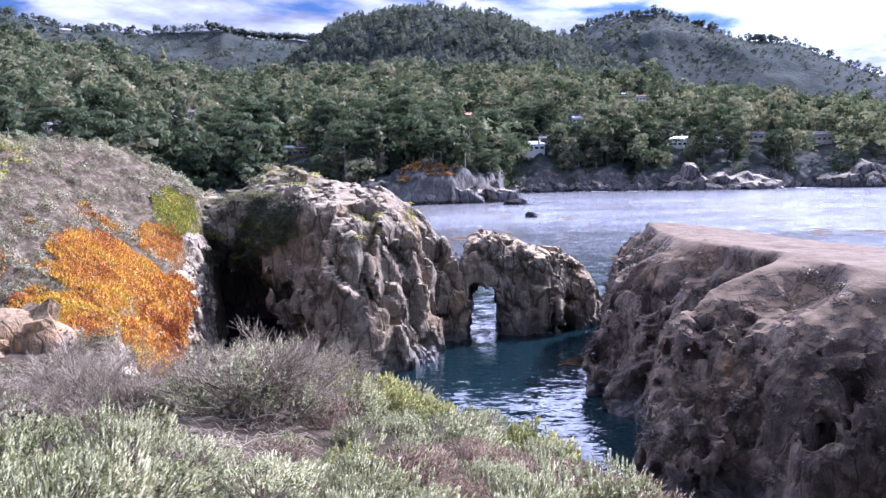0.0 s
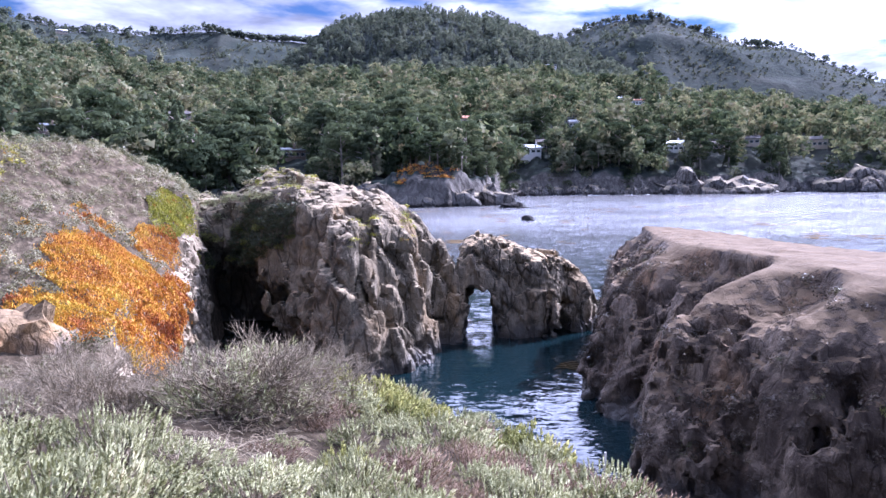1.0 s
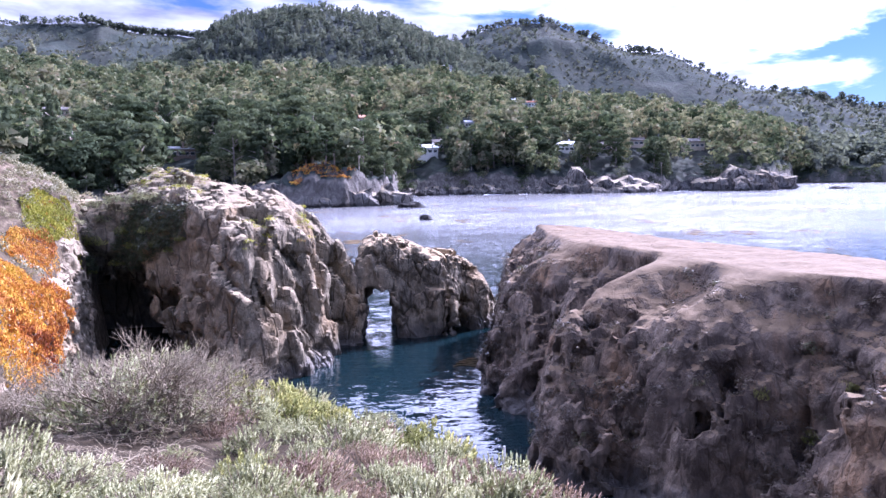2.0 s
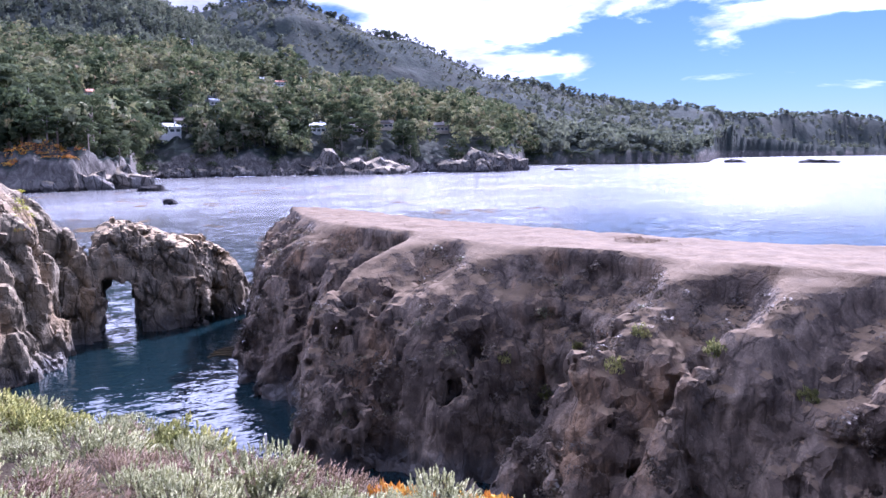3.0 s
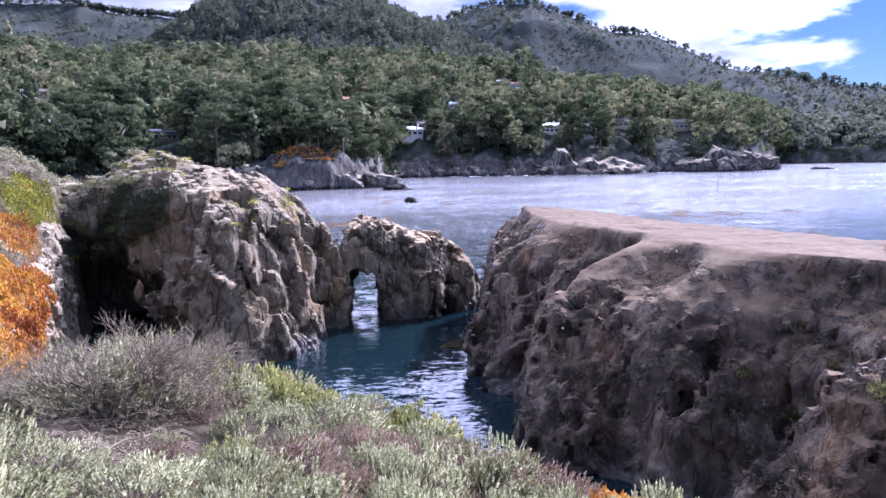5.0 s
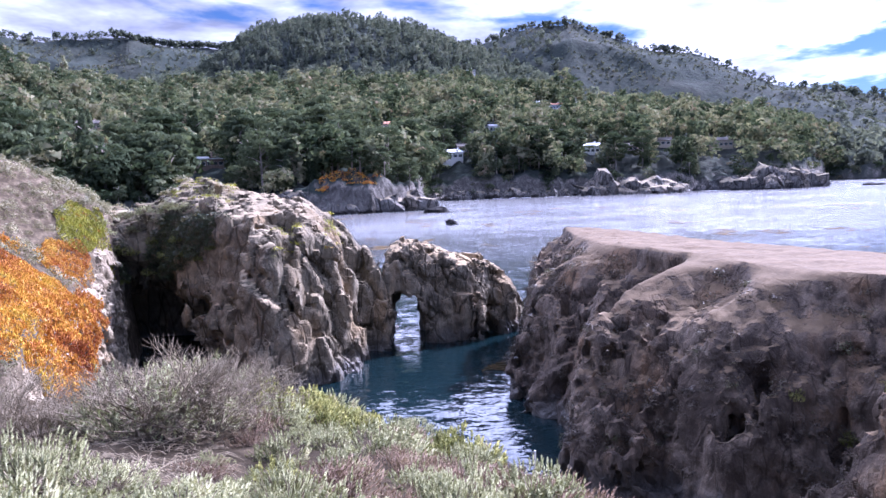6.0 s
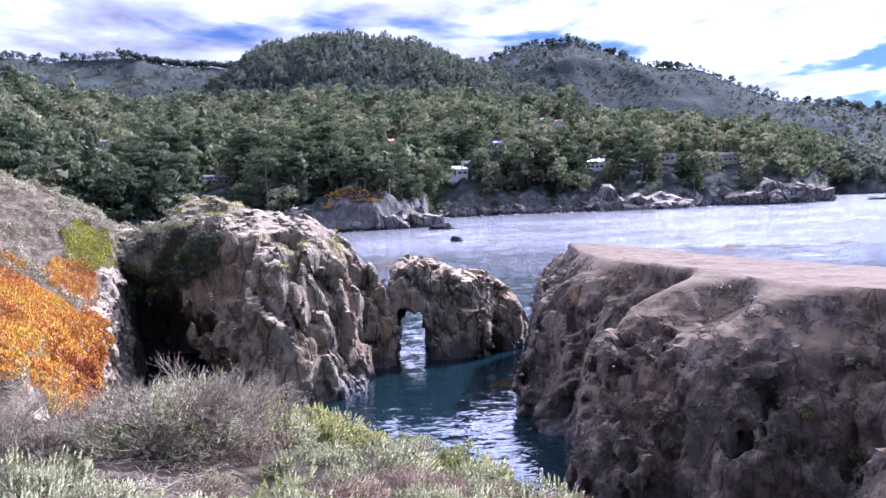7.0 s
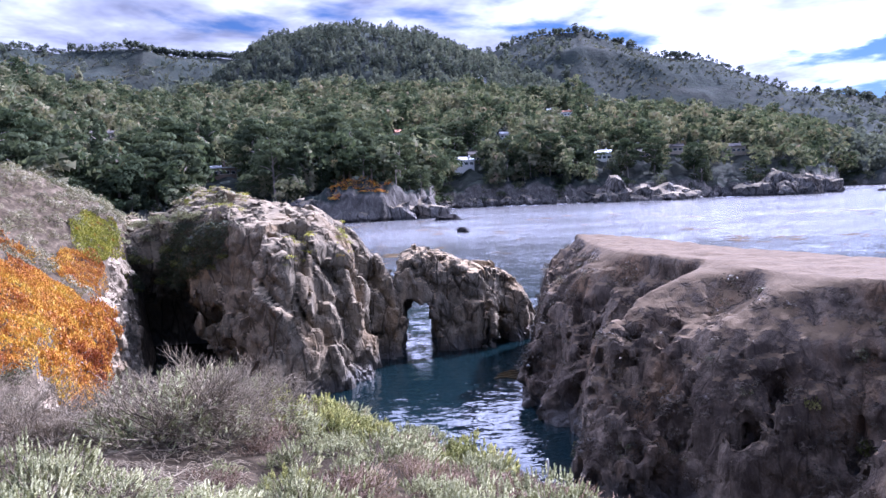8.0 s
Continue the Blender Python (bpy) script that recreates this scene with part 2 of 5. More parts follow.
    col = n.mix(n.math("MULTIPLY", n.math("SUBTRACT", 1.0, tide), 0.75 * wet), col, rgb(0.018, 0.017, 0.014))
    h = n.math("ADD", n.math("MULTIPLY", mids, 0.12), n.math("MULTIPLY", fine, 0.10))
    h = n.math("ADD", h, n.math("MULTIPLY", gap, 0.22))
    # broken faces, each tilted its own way
    for scale, amount in ((1.5 * grain, 0.55), (4.5 * grain, 0.30)):
        vor = n.add("ShaderNodeTexVoronoi", Vector=n.scaled(co, (1.0, 1.0, 0.6)), Scale=scale)
        way_ = n.add("ShaderNodeVectorMath", i0=n.scaled(co, (1.0, 1.0, 0.6)), i1=vor.outputs["Position"])
        way_.operation = "SUBTRACT"
        lean = n.add("ShaderNodeVectorMath", i0=vor.outputs["Color"], i1=(0.5, 0.5, 0.5))
        lean.operation = "SUBTRACT"
        dot = n.add("ShaderNodeVectorMath", i0=way_.outputs[0], i1=lean.outputs[0])
        dot.operation = "DOT_PRODUCT"
        h = n.math("ADD", h, n.math("MULTIPLY", dot.outputs["Value"], amount * (1.5 - 0.5 * joint) * 1.6 * facet))
    nrm = n.bump(h, 0.7 / grain, n.math("SUBTRACT", 1.0, n.math("MULTIPLY", flatness, 0.7)))
    rough = n.math("ADD", 0.55, n.math("MULTIPLY", tide, 0.35))
    finish(n, n.add("ShaderNodeBsdfPrincipled", Base_Color=col, Roughness=rough, Specular_IOR_Level=n.math("SUBTRACT", 0.5, n.math("MULTIPLY", tide, 0.42)), Normal=nrm).outputs[0])
    return m


def leaf_material(name, a, b, c, dry=None, patch=0.06, through=0.3, gloss=0.5, shine=0.15, vary=0.40, swing=1.3):
    """Foliage: three tones scattered leaf by leaf and patch by patch, light passing through."""
    m, n, co = material(name)
    geo = n.add("ShaderNodeNewGeometry")
    rnd = geo.outputs["Random Per Island"]
    obr = n.add("ShaderNodeObjectInfo").outputs["Random"]
    area = n.noise(co, patch, 3.0, 0.6)
    v = n.math("ADD", n.math("MULTIPLY", rnd, vary), n.math("MULTIPLY", n.math("SUBTRACT", area, 0.5 - 0.24 * 1.3 / swing), swing))
    v = n.math("ADD", v, n.math("MULTIPLY", n.math("SUBTRACT", obr, 0.5), 0.25))
    stops = [(0.15, a), (0.5, b), (0.85, c)]
    col = n.ramp(v, stops)
    if dry is not None:
        col = n.mix(n.step(n.noise(co, patch * 2.3, 2.0), 0.60, 0.72), col, rgb(*dry))
    d = n.add("ShaderNodeBsdfPrincipled", Base_Color=col, Roughness=gloss)
    d.inputs["Specular IOR Level"].default_value = shine
    t = n.add("ShaderNodeBsdfTranslucent", Color=n.mix(0.5, col, n.mix(1.0, col, rgb(1.0, 1.0, 0.45), "MULTIPLY")))
    finish(n, n.add("ShaderNodeMixShader", i0=through, i1=d.outputs[0], i2=t.outputs[0]).outputs[0])
    return m


def plain_material(name, a, b, scale=3.0, rough=0.8, metal=0.0, bump=0.01, shine=0.5):
    m, n, co = material(name)
    v = n.noise(co, scale, 6.0, 0.65)
    v2 = n.noise(co, scale * 0.17, 3.0, 0.5)
    col = n.ramp(n.math("ADD", n.math("MULTIPLY", v, 0.6), n.math("MULTIPLY", v2, 0.4)), [(0.3, a), (0.7, b)])
    finish(n, n.add("ShaderNodeBsdfPrincipled", Base_Color=col, Roughness=rough, Metallic=metal, Specular_IOR_Level=shine, Normal=n.bump(v, bump)).outputs[0])
    return m


mat_headland = rock_material("headland_rock", (0.108, 0.089, 0.060), (0.222, 0.187, 0.130), (0.315, 0.268, 0.190), (0.31, 0.25, 0.16), 0.75, joint=0.9, facet=0.9)
mat_arch = rock_material("arch_rock", (0.105, 0.088, 0.062), (0.235, 0.200, 0.142), (0.35, 0.297, 0.215), (0.38, 0.288, 0.17), 0.7, joint=1.0, facet=0.8)
mat_bluff = rock_material("bluff_rock", (0.072, 0.057, 0.045), (0.165, 0.130, 0.096), (0.290, 0.233, 0.168), (0.140, 0.100, 0.060), 0.9, grain=1.6, joint=0.6, growth=(0.080, 0.062, 0.048), facet=0.7)
mat_pale = rock_material("pale_rock", (0.14, 0.115, 0.078), (0.31, 0.255, 0.175), (0.44, 0.375, 0.27), (0.36, 0.30, 0.21), 0.3, 0.6, 1.2, joint=0.7)
mat_cream = rock_material("cream_rock", (0.15, 0.105, 0.058), (0.30, 0.215, 0.122), (0.38, 0.29, 0.18), (0.32, 0.235, 0.14), 0.6, 0.3, 1.6, joint=0.6, facet=0.7)
mat_coast = rock_material("coast_rock", (0.09, 0.085, 0.078), (0.24, 0.225, 0.20), (0.40, 0.37, 0.33), (0.30, 0.25, 0.17), 0.4, 1.0, 0.35)
mat_sea_rock = rock_material("wet_sea_rock", (0.030, 0.028, 0.026), (0.060, 0.056, 0.050), (0.12, 0.11, 0.10), (0.08, 0.072, 0.06), 0.3, 1.0, 0.6)


def water_material():
    m, n, co = material("sea_water")
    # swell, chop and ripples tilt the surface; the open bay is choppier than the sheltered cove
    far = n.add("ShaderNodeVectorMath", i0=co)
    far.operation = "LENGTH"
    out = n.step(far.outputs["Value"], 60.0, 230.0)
    calm = n.step(n.noise(n.scaled(co, (0.30, 1.0, 1.0)), 0.035, 7.0, 0.7, 0.6), 0.43, 0.58)
    tilt = None
    for scale, squash, steep in ((0.35, 0.50, 0.14), (2.6, 0.30, 0.34), (8.0, 0.45, 0.32)):
        wave = n.add("ShaderNodeTexNoise", Vector=n.scaled(co, (squash, 1.0, 1.0)), Scale=scale, Detail=2.0, Distortion=0.4).outputs[1]
        v = n.add("ShaderNodeVectorMath", i0=wave, i1=(0.5, 0.5, 0.5))
        v.operation = "SUBTRACT"
        v = n.add("ShaderNodeVectorMath", i0=v.outputs[0], i1=(steep * 0.7, steep, 0.0))
        v.operation = "MULTIPLY"
        if tilt is None:
            tilt = v.outputs[0]
        else:
            tilt = n.add("ShaderNodeVectorMath", i0=tilt, i1=v.outputs[0]).outputs[0]
    # wave trains that run with the wind over the open bay
    turned = n.add("ShaderNodeMapping", Vector=co, Rotation=(0.0, 0.0, radians(-45.0))).outputs[0]
    train = n.add("ShaderNodeTexNoise", Vector=n.scaled(turned, (0.06, 0.7, 1.0)), Scale=1.0, Detail=3.0, Roughness=0.6).outputs[1]
    v = n.add("ShaderNodeVectorMath", i0=train, i1=(0.5, 0.5, 0.5))
    v.operation = "SUBTRACT"
    swell = n.math("MULTIPLY", n.step(far.outputs["Value"], 130.0, 420.0), 0.48)
    v = n.add("ShaderNodeVectorMath", i0=v.outputs[0], i1=n.add("ShaderNodeCombineXYZ", X=swell, Y=swell, Z=0.0).outputs[0])
    v.operation = "MULTIPLY"
    tilt = n.add("ShaderNodeVectorMath", i0=tilt, i1=v.outputs[0]).outputs[0]
    much = n.math("ADD", 1.00, n.math("MULTIPLY", out, n.math("ADD", 0.0, n.math("MULTIPLY", calm, 1.5))))
    t = n.add("ShaderNodeVectorMath", i0=tilt)
    t.operation = "SCALE"
    n.put(t.inputs["Scale"], much)
    up = n.add("ShaderNodeVectorMath", i0=t.outputs[0], i1=(0.0, 0.0, 1.0))
    nrm = n.add("ShaderNodeVectorMath", i0=up.outputs[0])
    nrm.operation = "NORMALIZE"
    # clear and dark in the deep cove; the bay's pale grey paints in reflected sky
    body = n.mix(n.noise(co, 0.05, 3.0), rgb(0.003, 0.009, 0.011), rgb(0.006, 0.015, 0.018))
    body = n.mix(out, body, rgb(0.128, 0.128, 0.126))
    rough = n.math("ADD", 0.05, n.math("MULTIPLY", out, 0.13))
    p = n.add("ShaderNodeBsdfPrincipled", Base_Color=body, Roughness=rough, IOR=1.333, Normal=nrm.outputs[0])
    finish(n, p.outputs[0])
    return m


mat_water = water_material()


def ground_material():
    """Near ground: dry brown soil with litter."""
    m, n, co = material("dry_soil")
    v = n.noise(co, 2.2, 7.0, 0.65)
    g = n.noise(co, 0.25, 4.0, 0.55)
    # soil tone holds litter and, painted in, the shade under the bushes
    col = n.ramp(v, [(0.32, (0.018, 0.014, 0.009)), (0.52, (0.040, 0.031, 0.020)), (0.75, (0.10, 0.078, 0.050))])
    col = n.mix(n.step(g, 0.5, 0.65), col, n.mix(0.12, col, rgb(0.24, 0.185, 0.12)))
    # paler earth on the hillside beyond the gully, darkened less for shade
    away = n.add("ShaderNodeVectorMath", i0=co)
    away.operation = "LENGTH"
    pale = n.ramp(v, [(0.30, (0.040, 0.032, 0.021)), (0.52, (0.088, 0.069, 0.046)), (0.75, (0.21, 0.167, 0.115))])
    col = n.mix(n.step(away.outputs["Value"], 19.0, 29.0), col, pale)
    nrm = n.bump(v, 0.12)
    finish(n, n.add("ShaderNodeBsdfPrincipled", Base_Color=col, Roughness=1.0, Specular_IOR_Level=0.03, Normal=nrm).outputs[0])
    return m


def hills_material():
    """Far hills: coastal scrub and grass over brown earth, bare rock where it is steep by the sea."""
    m, n, co = material("scrub_hills")
    v = n.noise(co, 0.045, 8.0, 0.68, 0.3)
    big = n.noise(co, 0.006, 5.0, 0.6, 0.5)
    spots = n.voronoi(co, 0.11)
    col = n.ramp(v, [(0.33, (0.024, 0.031, 0.028)), (0.5, (0.033, 0.040, 0.036)), (0.7, (0.048, 0.052, 0.045))])
    col = n.mix(n.step(big, 0.48, 0.62), col, n.mix(0.35, col, rgb(0.066, 0.060, 0.050)))
    col = n.mix(n.step(n.noise(co, 0.22, 5.0, 0.75), 0.40, 0.60), n.mix(0.5, col, rgb(0.040, 0.050, 0.040)), col)
    col = n.mix(n.step(spots, 0.2, 0.55), n.mix(0.4, col, rgb(0.055, 0.066, 0.046)), col)
    nz = n.add("ShaderNodeSeparateXYZ", Vector=n.add("ShaderNodeNewGeometry").outputs["Normal"]).outputs[2]
    z = n.add("ShaderNodeSeparateXYZ", Vector=co).outputs[2]
    tall = n.scaled(co, (1, 1, 0.4))
    rv = n.noise(tall, 0.35, 7.0, 0.68, 0.5)
    rock = n.ramp(rv, [(0.3, (0.055, 0.051, 0.046)), (0.5, (0.13, 0.12, 0.105)), (0.72, (0.27, 0.245, 0.215))])
    rock = n.mix(n.math("SUBTRACT", 1.0, n.step(n.math("ADD", z, n.math("MULTIPLY", rv, 3.0)), 2.2, 3.6)), rock, rgb(0.02, 0.019, 0.017))
    shore = n.math("MULTIPLY", n.math("SUBTRACT", 1.0, n.step(nz, 0.62, 0.86)), n.math("SUBTRACT", 1.0, n.step(n.math("ADD", z, n.math("MULTIPLY", v, 16.0)), 18.0, 30.0)))
    col = n.mix(shore, col, rock)
    nrm = n.bump(n.math("ADD", n.math("MULTIPLY", v, 1.0), n.math("ADD", n.math("MULTIPLY", spots, -0.4), n.math("MULTIPLY", n.math("MULTIPLY", shore, rv), 1.6))), 2.4, 0.85)
    finish(n, n.add("ShaderNodeBsdfPrincipled", Base_Color=col, Roughness=1.0, Specular_IOR_Level=0.03, Normal=nrm).outputs[0])
    return m


mat_soil, mat_hills = ground_material(), hills_material()
mat_pine = leaf_material("pine_needles", (0.036, 0.050, 0.028), (0.105, 0.124, 0.072), (0.215, 0.205, 0.130), (0.23, 0.185, 0.125), 0.040, 0.40, 0.9, 0.0, 0.20, 2.9)
mat_conifer = leaf_material("hill_conifers", (0.070, 0.084, 0.070), (0.112, 0.126, 0.104), (0.165, 0.174, 0.140), None, 0.03, 0.45, 0.9, 0.0, 0.25, 1.8)
mat_chaparral = leaf_material("chaparral", (0.080, 0.090, 0.070), (0.115, 0.124, 0.096), (0.155, 0.156, 0.120), (0.16, 0.14, 0.105), 0.012, 0.5, 0.9, 0.0, 0.30, 1.8)
mat_sage = leaf_material("silver_leaves", (0.135, 0.140, 0.064), (0.29, 0.294, 0.155), (0.47, 0.46, 0.285), (0.34, 0.29, 0.18), 1.1, 0.26, 0.6, 0.1, 0.40, 1.8)
mat_olive = leaf_material("olive_leaves", (0.10, 0.11, 0.035), (0.22, 0.225, 0.075), (0.40, 0.37, 0.13), (0.30, 0.27, 0.15), 0.9, 0.3, 0.6, 0.1, 0.5)
mat_brush = leaf_material("dry_brown_leaves", (0.075, 0.052, 0.040), (0.17, 0.118, 0.090), (0.30, 0.22, 0.16), (0.30, 0.27, 0.17), 0.9, 0.25, 0.7, 0.05, 0.55)
mat_twig = plain_material("grey_twigs", (0.070, 0.054, 0.036), (0.36, 0.30, 0.205), 9.0, 0.95, shine=0.1)
mat_scrub = leaf_material("hillside_scrub", (0.095, 0.088, 0.045), (0.195, 0.180, 0.100), (0.33, 0.302, 0.185), (0.21, 0.205, 0.095), 0.40, 0.22, vary=0.30, swing=1.9)
mat_bark = plain_material("bark", (0.12, 0.10, 0.08), (0.38, 0.33, 0.28), 4.0, 0.95)
mat_iceplant = leaf_material("iceplant", (0.30, 0.09, 0.03), (0.56, 0.27, 0.035), (0.60, 0.43, 0.045), (0.42, 0.14, 0.055), 0.28, 0.3, swing=1.9)
mat_iceplant_green = leaf_material("green_iceplant", (0.16, 0.17, 0.025), (0.30, 0.30, 0.035), (0.42, 0.37, 0.045), (0.42, 0.20, 0.03), 0.5, 0.3)
mat_kelp = plain_material("kelp", (0.05, 0.035, 0.015), (0.16, 0.11, 0.05), 2.0, 0.95, shine=0.02)
mat_roof_pale = plain_material("pale_roof", (0.50, 0.51, 0.53), (0.68, 0.68, 0.70), 0.8, 0.6)
mat_roof_dark = plain_material("dark_shingles", (0.07, 0.062, 0.055), (0.16, 0.14, 0.12), 1.2, 0.9)
mat_roof_tile = plain_material("clay_tiles", (0.30, 0.13, 0.07), (0.46, 0.22, 0.12), 1.2, 0.85)
mat_wall_white = plain_material("white_render", (0.66, 0.65, 0.62), (0.80, 0.79, 0.77), 0.5, 0.85)
mat_wall_wood = plain_material("weathered_boards", (0.13, 0.10, 0.08), (0.26, 0.20, 0.15), 1.5, 0.9)
mat_wall_tan = plain_material("tan_render", (0.38, 0.31, 0.23), (0.52, 0.44, 0.34), 0.6, 0.9)
mat_glass = plain_material("window_glass", (0.02, 0.025, 0.03), (0.05, 0.06, 0.07), 0.3, 0.06, 0.0, 0.0)
mat_post = plain_material("weathered_post", (0.40, 0.39, 0.36), (0.68, 0.66, 0.62), 12.0, 0.85)
mat_bluff_scrub = leaf_material("bluff_scrub", (0.045, 0.036, 0.028), (0.080, 0.064, 0.048), (0.14, 0.112, 0.080), (0.10, 0.10, 0.05), 0.35, 0.25, vary=0.3, swing=1.8)
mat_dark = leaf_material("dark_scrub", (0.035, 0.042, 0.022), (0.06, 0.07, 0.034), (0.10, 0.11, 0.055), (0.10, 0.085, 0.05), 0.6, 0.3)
# ---- sea ----
R_SEA = 4600.0
bm = bmesh.new()
bmesh.ops.create_circle(bm, cap_ends=True, cap_tris=False, segments=96, radius=R_SEA)
me = bpy.data.meshes.new("water")
bm.to_mesh(me)
bm.free()
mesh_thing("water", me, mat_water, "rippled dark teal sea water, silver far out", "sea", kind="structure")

# ---- near ground: knoll underfoot, gully and left hillside ----
EDGE = [(160, -160), (46, -12), (20, -2), (9.5, 3), (5.6, 8), (4.3, 10.2), (2.4, 13.1), (-0.6, 15.6), (-5, 17.5), (-10, 21), (-14, 28), (-16.5, 36),
        (-18.2, 45), (-19.5, 55), (-21, 63), (-24, 72), (-40, 84), (-90, 95), (-200, 110), (-200, -160)]


def near_height(x, y):
    d = -inside_distance(x, y, EDGE)                       # metres inland of the brink
    knoll = 12.35 - (0.16 + 0.07 * sstep(x, -3, 1)) * np.maximum(y, 0) - 0.03 * np.minimum(y, 0) - 0.27 * np.maximum(x - 0.3, 0)
    u = (x + 16) * -0.64 + (y - 33) * 0.77                 # up the hillside
    hill = 6.3 + 0.46 * np.minimum(u, 23.5) - 0.42 * np.maximum(u - 23.5, 0)
    hill = smin(hill, 8.2 + 3.6 * sstep(y, 46, 61) + 0.80 * d, 1.6)
    hill = smin(hill, 17.6 + 0 * x, 2.0)
    h = smax(np.where(y > -30, hill, -9), np.where(y < 30, knoll, -9) - 0.10 * np.maximum(y - 13.5, 0) ** 1.6, 1.5)
    h = h + np.where(d < 0, (1.55 + 5.0 * sstep(y, 30, 37)) * d, 0) - 0.5 * np.exp(-np.abs(d) / 0.8)
    p = np.stack([x, y, 0 * x], 1)
    h = h + 0.16 * fbm(p * 0.5, 4, 3) + 0.45 * fbm(p * 0.12, 3, 9) * sstep(np.hypot(x, y), 8, 30)
    return np.maximum(h, -2.5)


def near_ground():
    xs = np.concatenate([np.arange(-200, -60, 3.0), np.arange(-60, -42, 0.8), np.arange(-42, 14, 0.34), np.arange(14, 60, 1.2), np.arange(60, 161, 4.0)])
    ys = np.concatenate([np.arange(-160, -12, 4.0), np.arange(-12, 2, 0.6), np.arange(2, 76, 0.34), np.arange(76, 116, 1.6)])
    X, Y = np.meshgrid(xs, ys, indexing="ij")
    Z = near_height(X.ravel(), Y.ravel())
    a, b = len(xs), len(ys)
    i = (np.arange(a - 1)[:, None] * b + np.arange(b - 1)[None]).ravel()
    f = np.stack([i, i + b, i + b + 1, i + 1], 1)
    v = np.stack([X.ravel(), Y.ravel(), Z], 1)
    f = f[(Z[f] > -2.4).any(1)]
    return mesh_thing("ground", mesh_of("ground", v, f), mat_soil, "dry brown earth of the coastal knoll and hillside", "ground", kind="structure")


near_ground()


# ---- rocks ----
def jointed(size, amp, seed, tall=0.36):
    """Relief of jointed rock: upright columns, angular blocks within them, open cracks."""
    def fn(p):
        q = p * np.array([1, 1, tall]) / size
        q = q + 0.16 * np.stack([vnoise(q * 0.8, seed + 50), vnoise(q * 0.8, seed + 51), vnoise(q * 0.8, seed + 52)], 1)
        d1, d2, tag, face = cells(q, seed)
        b = (p * np.array([1, 1, 0.7]) + 0.25 * vnoise(p / size, seed + 53)[:, None]) / size * 2.4
        e1, e2, tag2, face2 = cells(b, seed + 7)
        c1, c2, tag3, face3 = cells(p * np.array([1, 1, 0.8]) / size * 4.6, seed + 13)
        some = sstep(vnoise(p / size * 0.35, seed + 54), -0.25, 0.35)          # only some joints stand open
        crack = np.exp(-(d2 - d1) * 16) * (0.15 + 0.75 * some) + np.exp(-(e2 - e1) * 14) * (0.06 + 0.24 * some)
        bulge = -0.42 * fbm(p * np.array([1, 1, 0.6]) / size * 0.75, 3, seed + 95)
        return amp * ((tag - 0.5) * 0.75 + face * 1.0 + crack + (tag2 - 0.5) * 0.30 + face2 * 0.62 + (tag3 - 0.5) * 0.07 + face3 * 0.26 + bulge - 0.14 * fbm(p / size * 2.6, 4, seed + 90, 0.6))
    return fn


HEAD = [(-30, 54), (-21.5, 57), (-18.5, 60.5), (-14, 57), (-11.2, 53.4), (-9.3, 52.4), (-8.8, 49.6), (-7.0, 48.2), (-5.3, 48.5), (-4.4, 51.0), (-3.4, 50.9), (-2.8, 53.2), (-1.5, 53.6), (-1.2, 56.5), (-2.0, 60.4), (-0.3, 60.4), (1.0, 59.6), (1.9, 62),
        (1.0, 67), (-6, 74), (-16, 80), (-30, 80)]


def opening(x, y, z):
    """The arch's opening: wide at the water, narrow at the top."""
    half = np.interp(z, [0, 1.5, 3.2, 4.1], [1.70, 1.50, 1.20, 0.95])
    return np.maximum(np.abs(x - y * 0.0535 + 0.10 * np.sin(z * 1.7)) - half, z - 4.2)


def headland(x, y, z):
    d = inside_distance(x, y, HEAD)
    crest = np.interp(x, [-30, -20, -17.5, -15.5, -13.5, -9, -4.2, -1.4, 0.2, 3], [12.3, 11.7, 12.0, 13.6, 14.0, 12.9, 11.7, 9.9, 8.1, 7.5])
    back = np.interp(x, [-20, -13, -4, 0], [64, 63, 58, 60])
    top = crest - 0.22 * np.maximum(back - y, 0) - 0.35 * np.maximum(y - back - 4, 0)
    f = smax(d - 0.9 + 0.20 * z + 0.012 * np.maximum(z - 6, 0) ** 2, z - top, 1.2)
    cave = np.maximum(np.hypot((x + 16.7 + 0.27 * (y - 59)) / 4.5, z / 7.0) - 1, np.abs(y - 60) - 9.5) * 2.5
    return np.maximum(np.maximum(f, -cave), -opening(x, y, z))


v, f = surface(headland, (-31, 45, -2), (4.2, 80.5, 16), 0.20, 1.5, jointed(3.5, 0.78, 11, 0.55))
v, f = bury(v, f)
HEAD_SKIN = v
mesh_thing("headland", mesh_of("headland", v, f, False), mat_headland, "tall grey-tan jointed rock headland with a dark sea cave", "rock cliff", kind="structure")

# rock wall at the back of the cove, under the hillside
WALL = [(-34, 33), (-15.0, 32.5), (-15.3, 38), (-16.3, 45), (-17.6, 52), (-18.9, 57.5), (-20.5, 62), (-34, 64)]


def wall_top(x, y):
    """Just under the turf inland, stepping down towards the brink."""
    d = -inside_distance(x, y, EDGE)
    return near_height(x + np.minimum(d, 0) * 1.0, y) - 0.5 - 0.9 * np.maximum(-d, 0)


def cove_wall(x, y, z):
    return smax(inside_distance(x, y, WALL) + 0.10 * z - 0.3, z - wall_top(x, y), 0.5)


v, f = surface(cove_wall, (-24, 31, -2), (-11.6, 65, 14), 0.22, rough=jointed(1.7, 0.55, 61, 1.2))
v, f = bury(v, f)
WALL_SKIN = v
mesh_thing("cove_wall", mesh_of("cove_wall", v, f, False), mat_pale, "fractured pale rock wall below the hillside", "rock cliff", kind="structure")

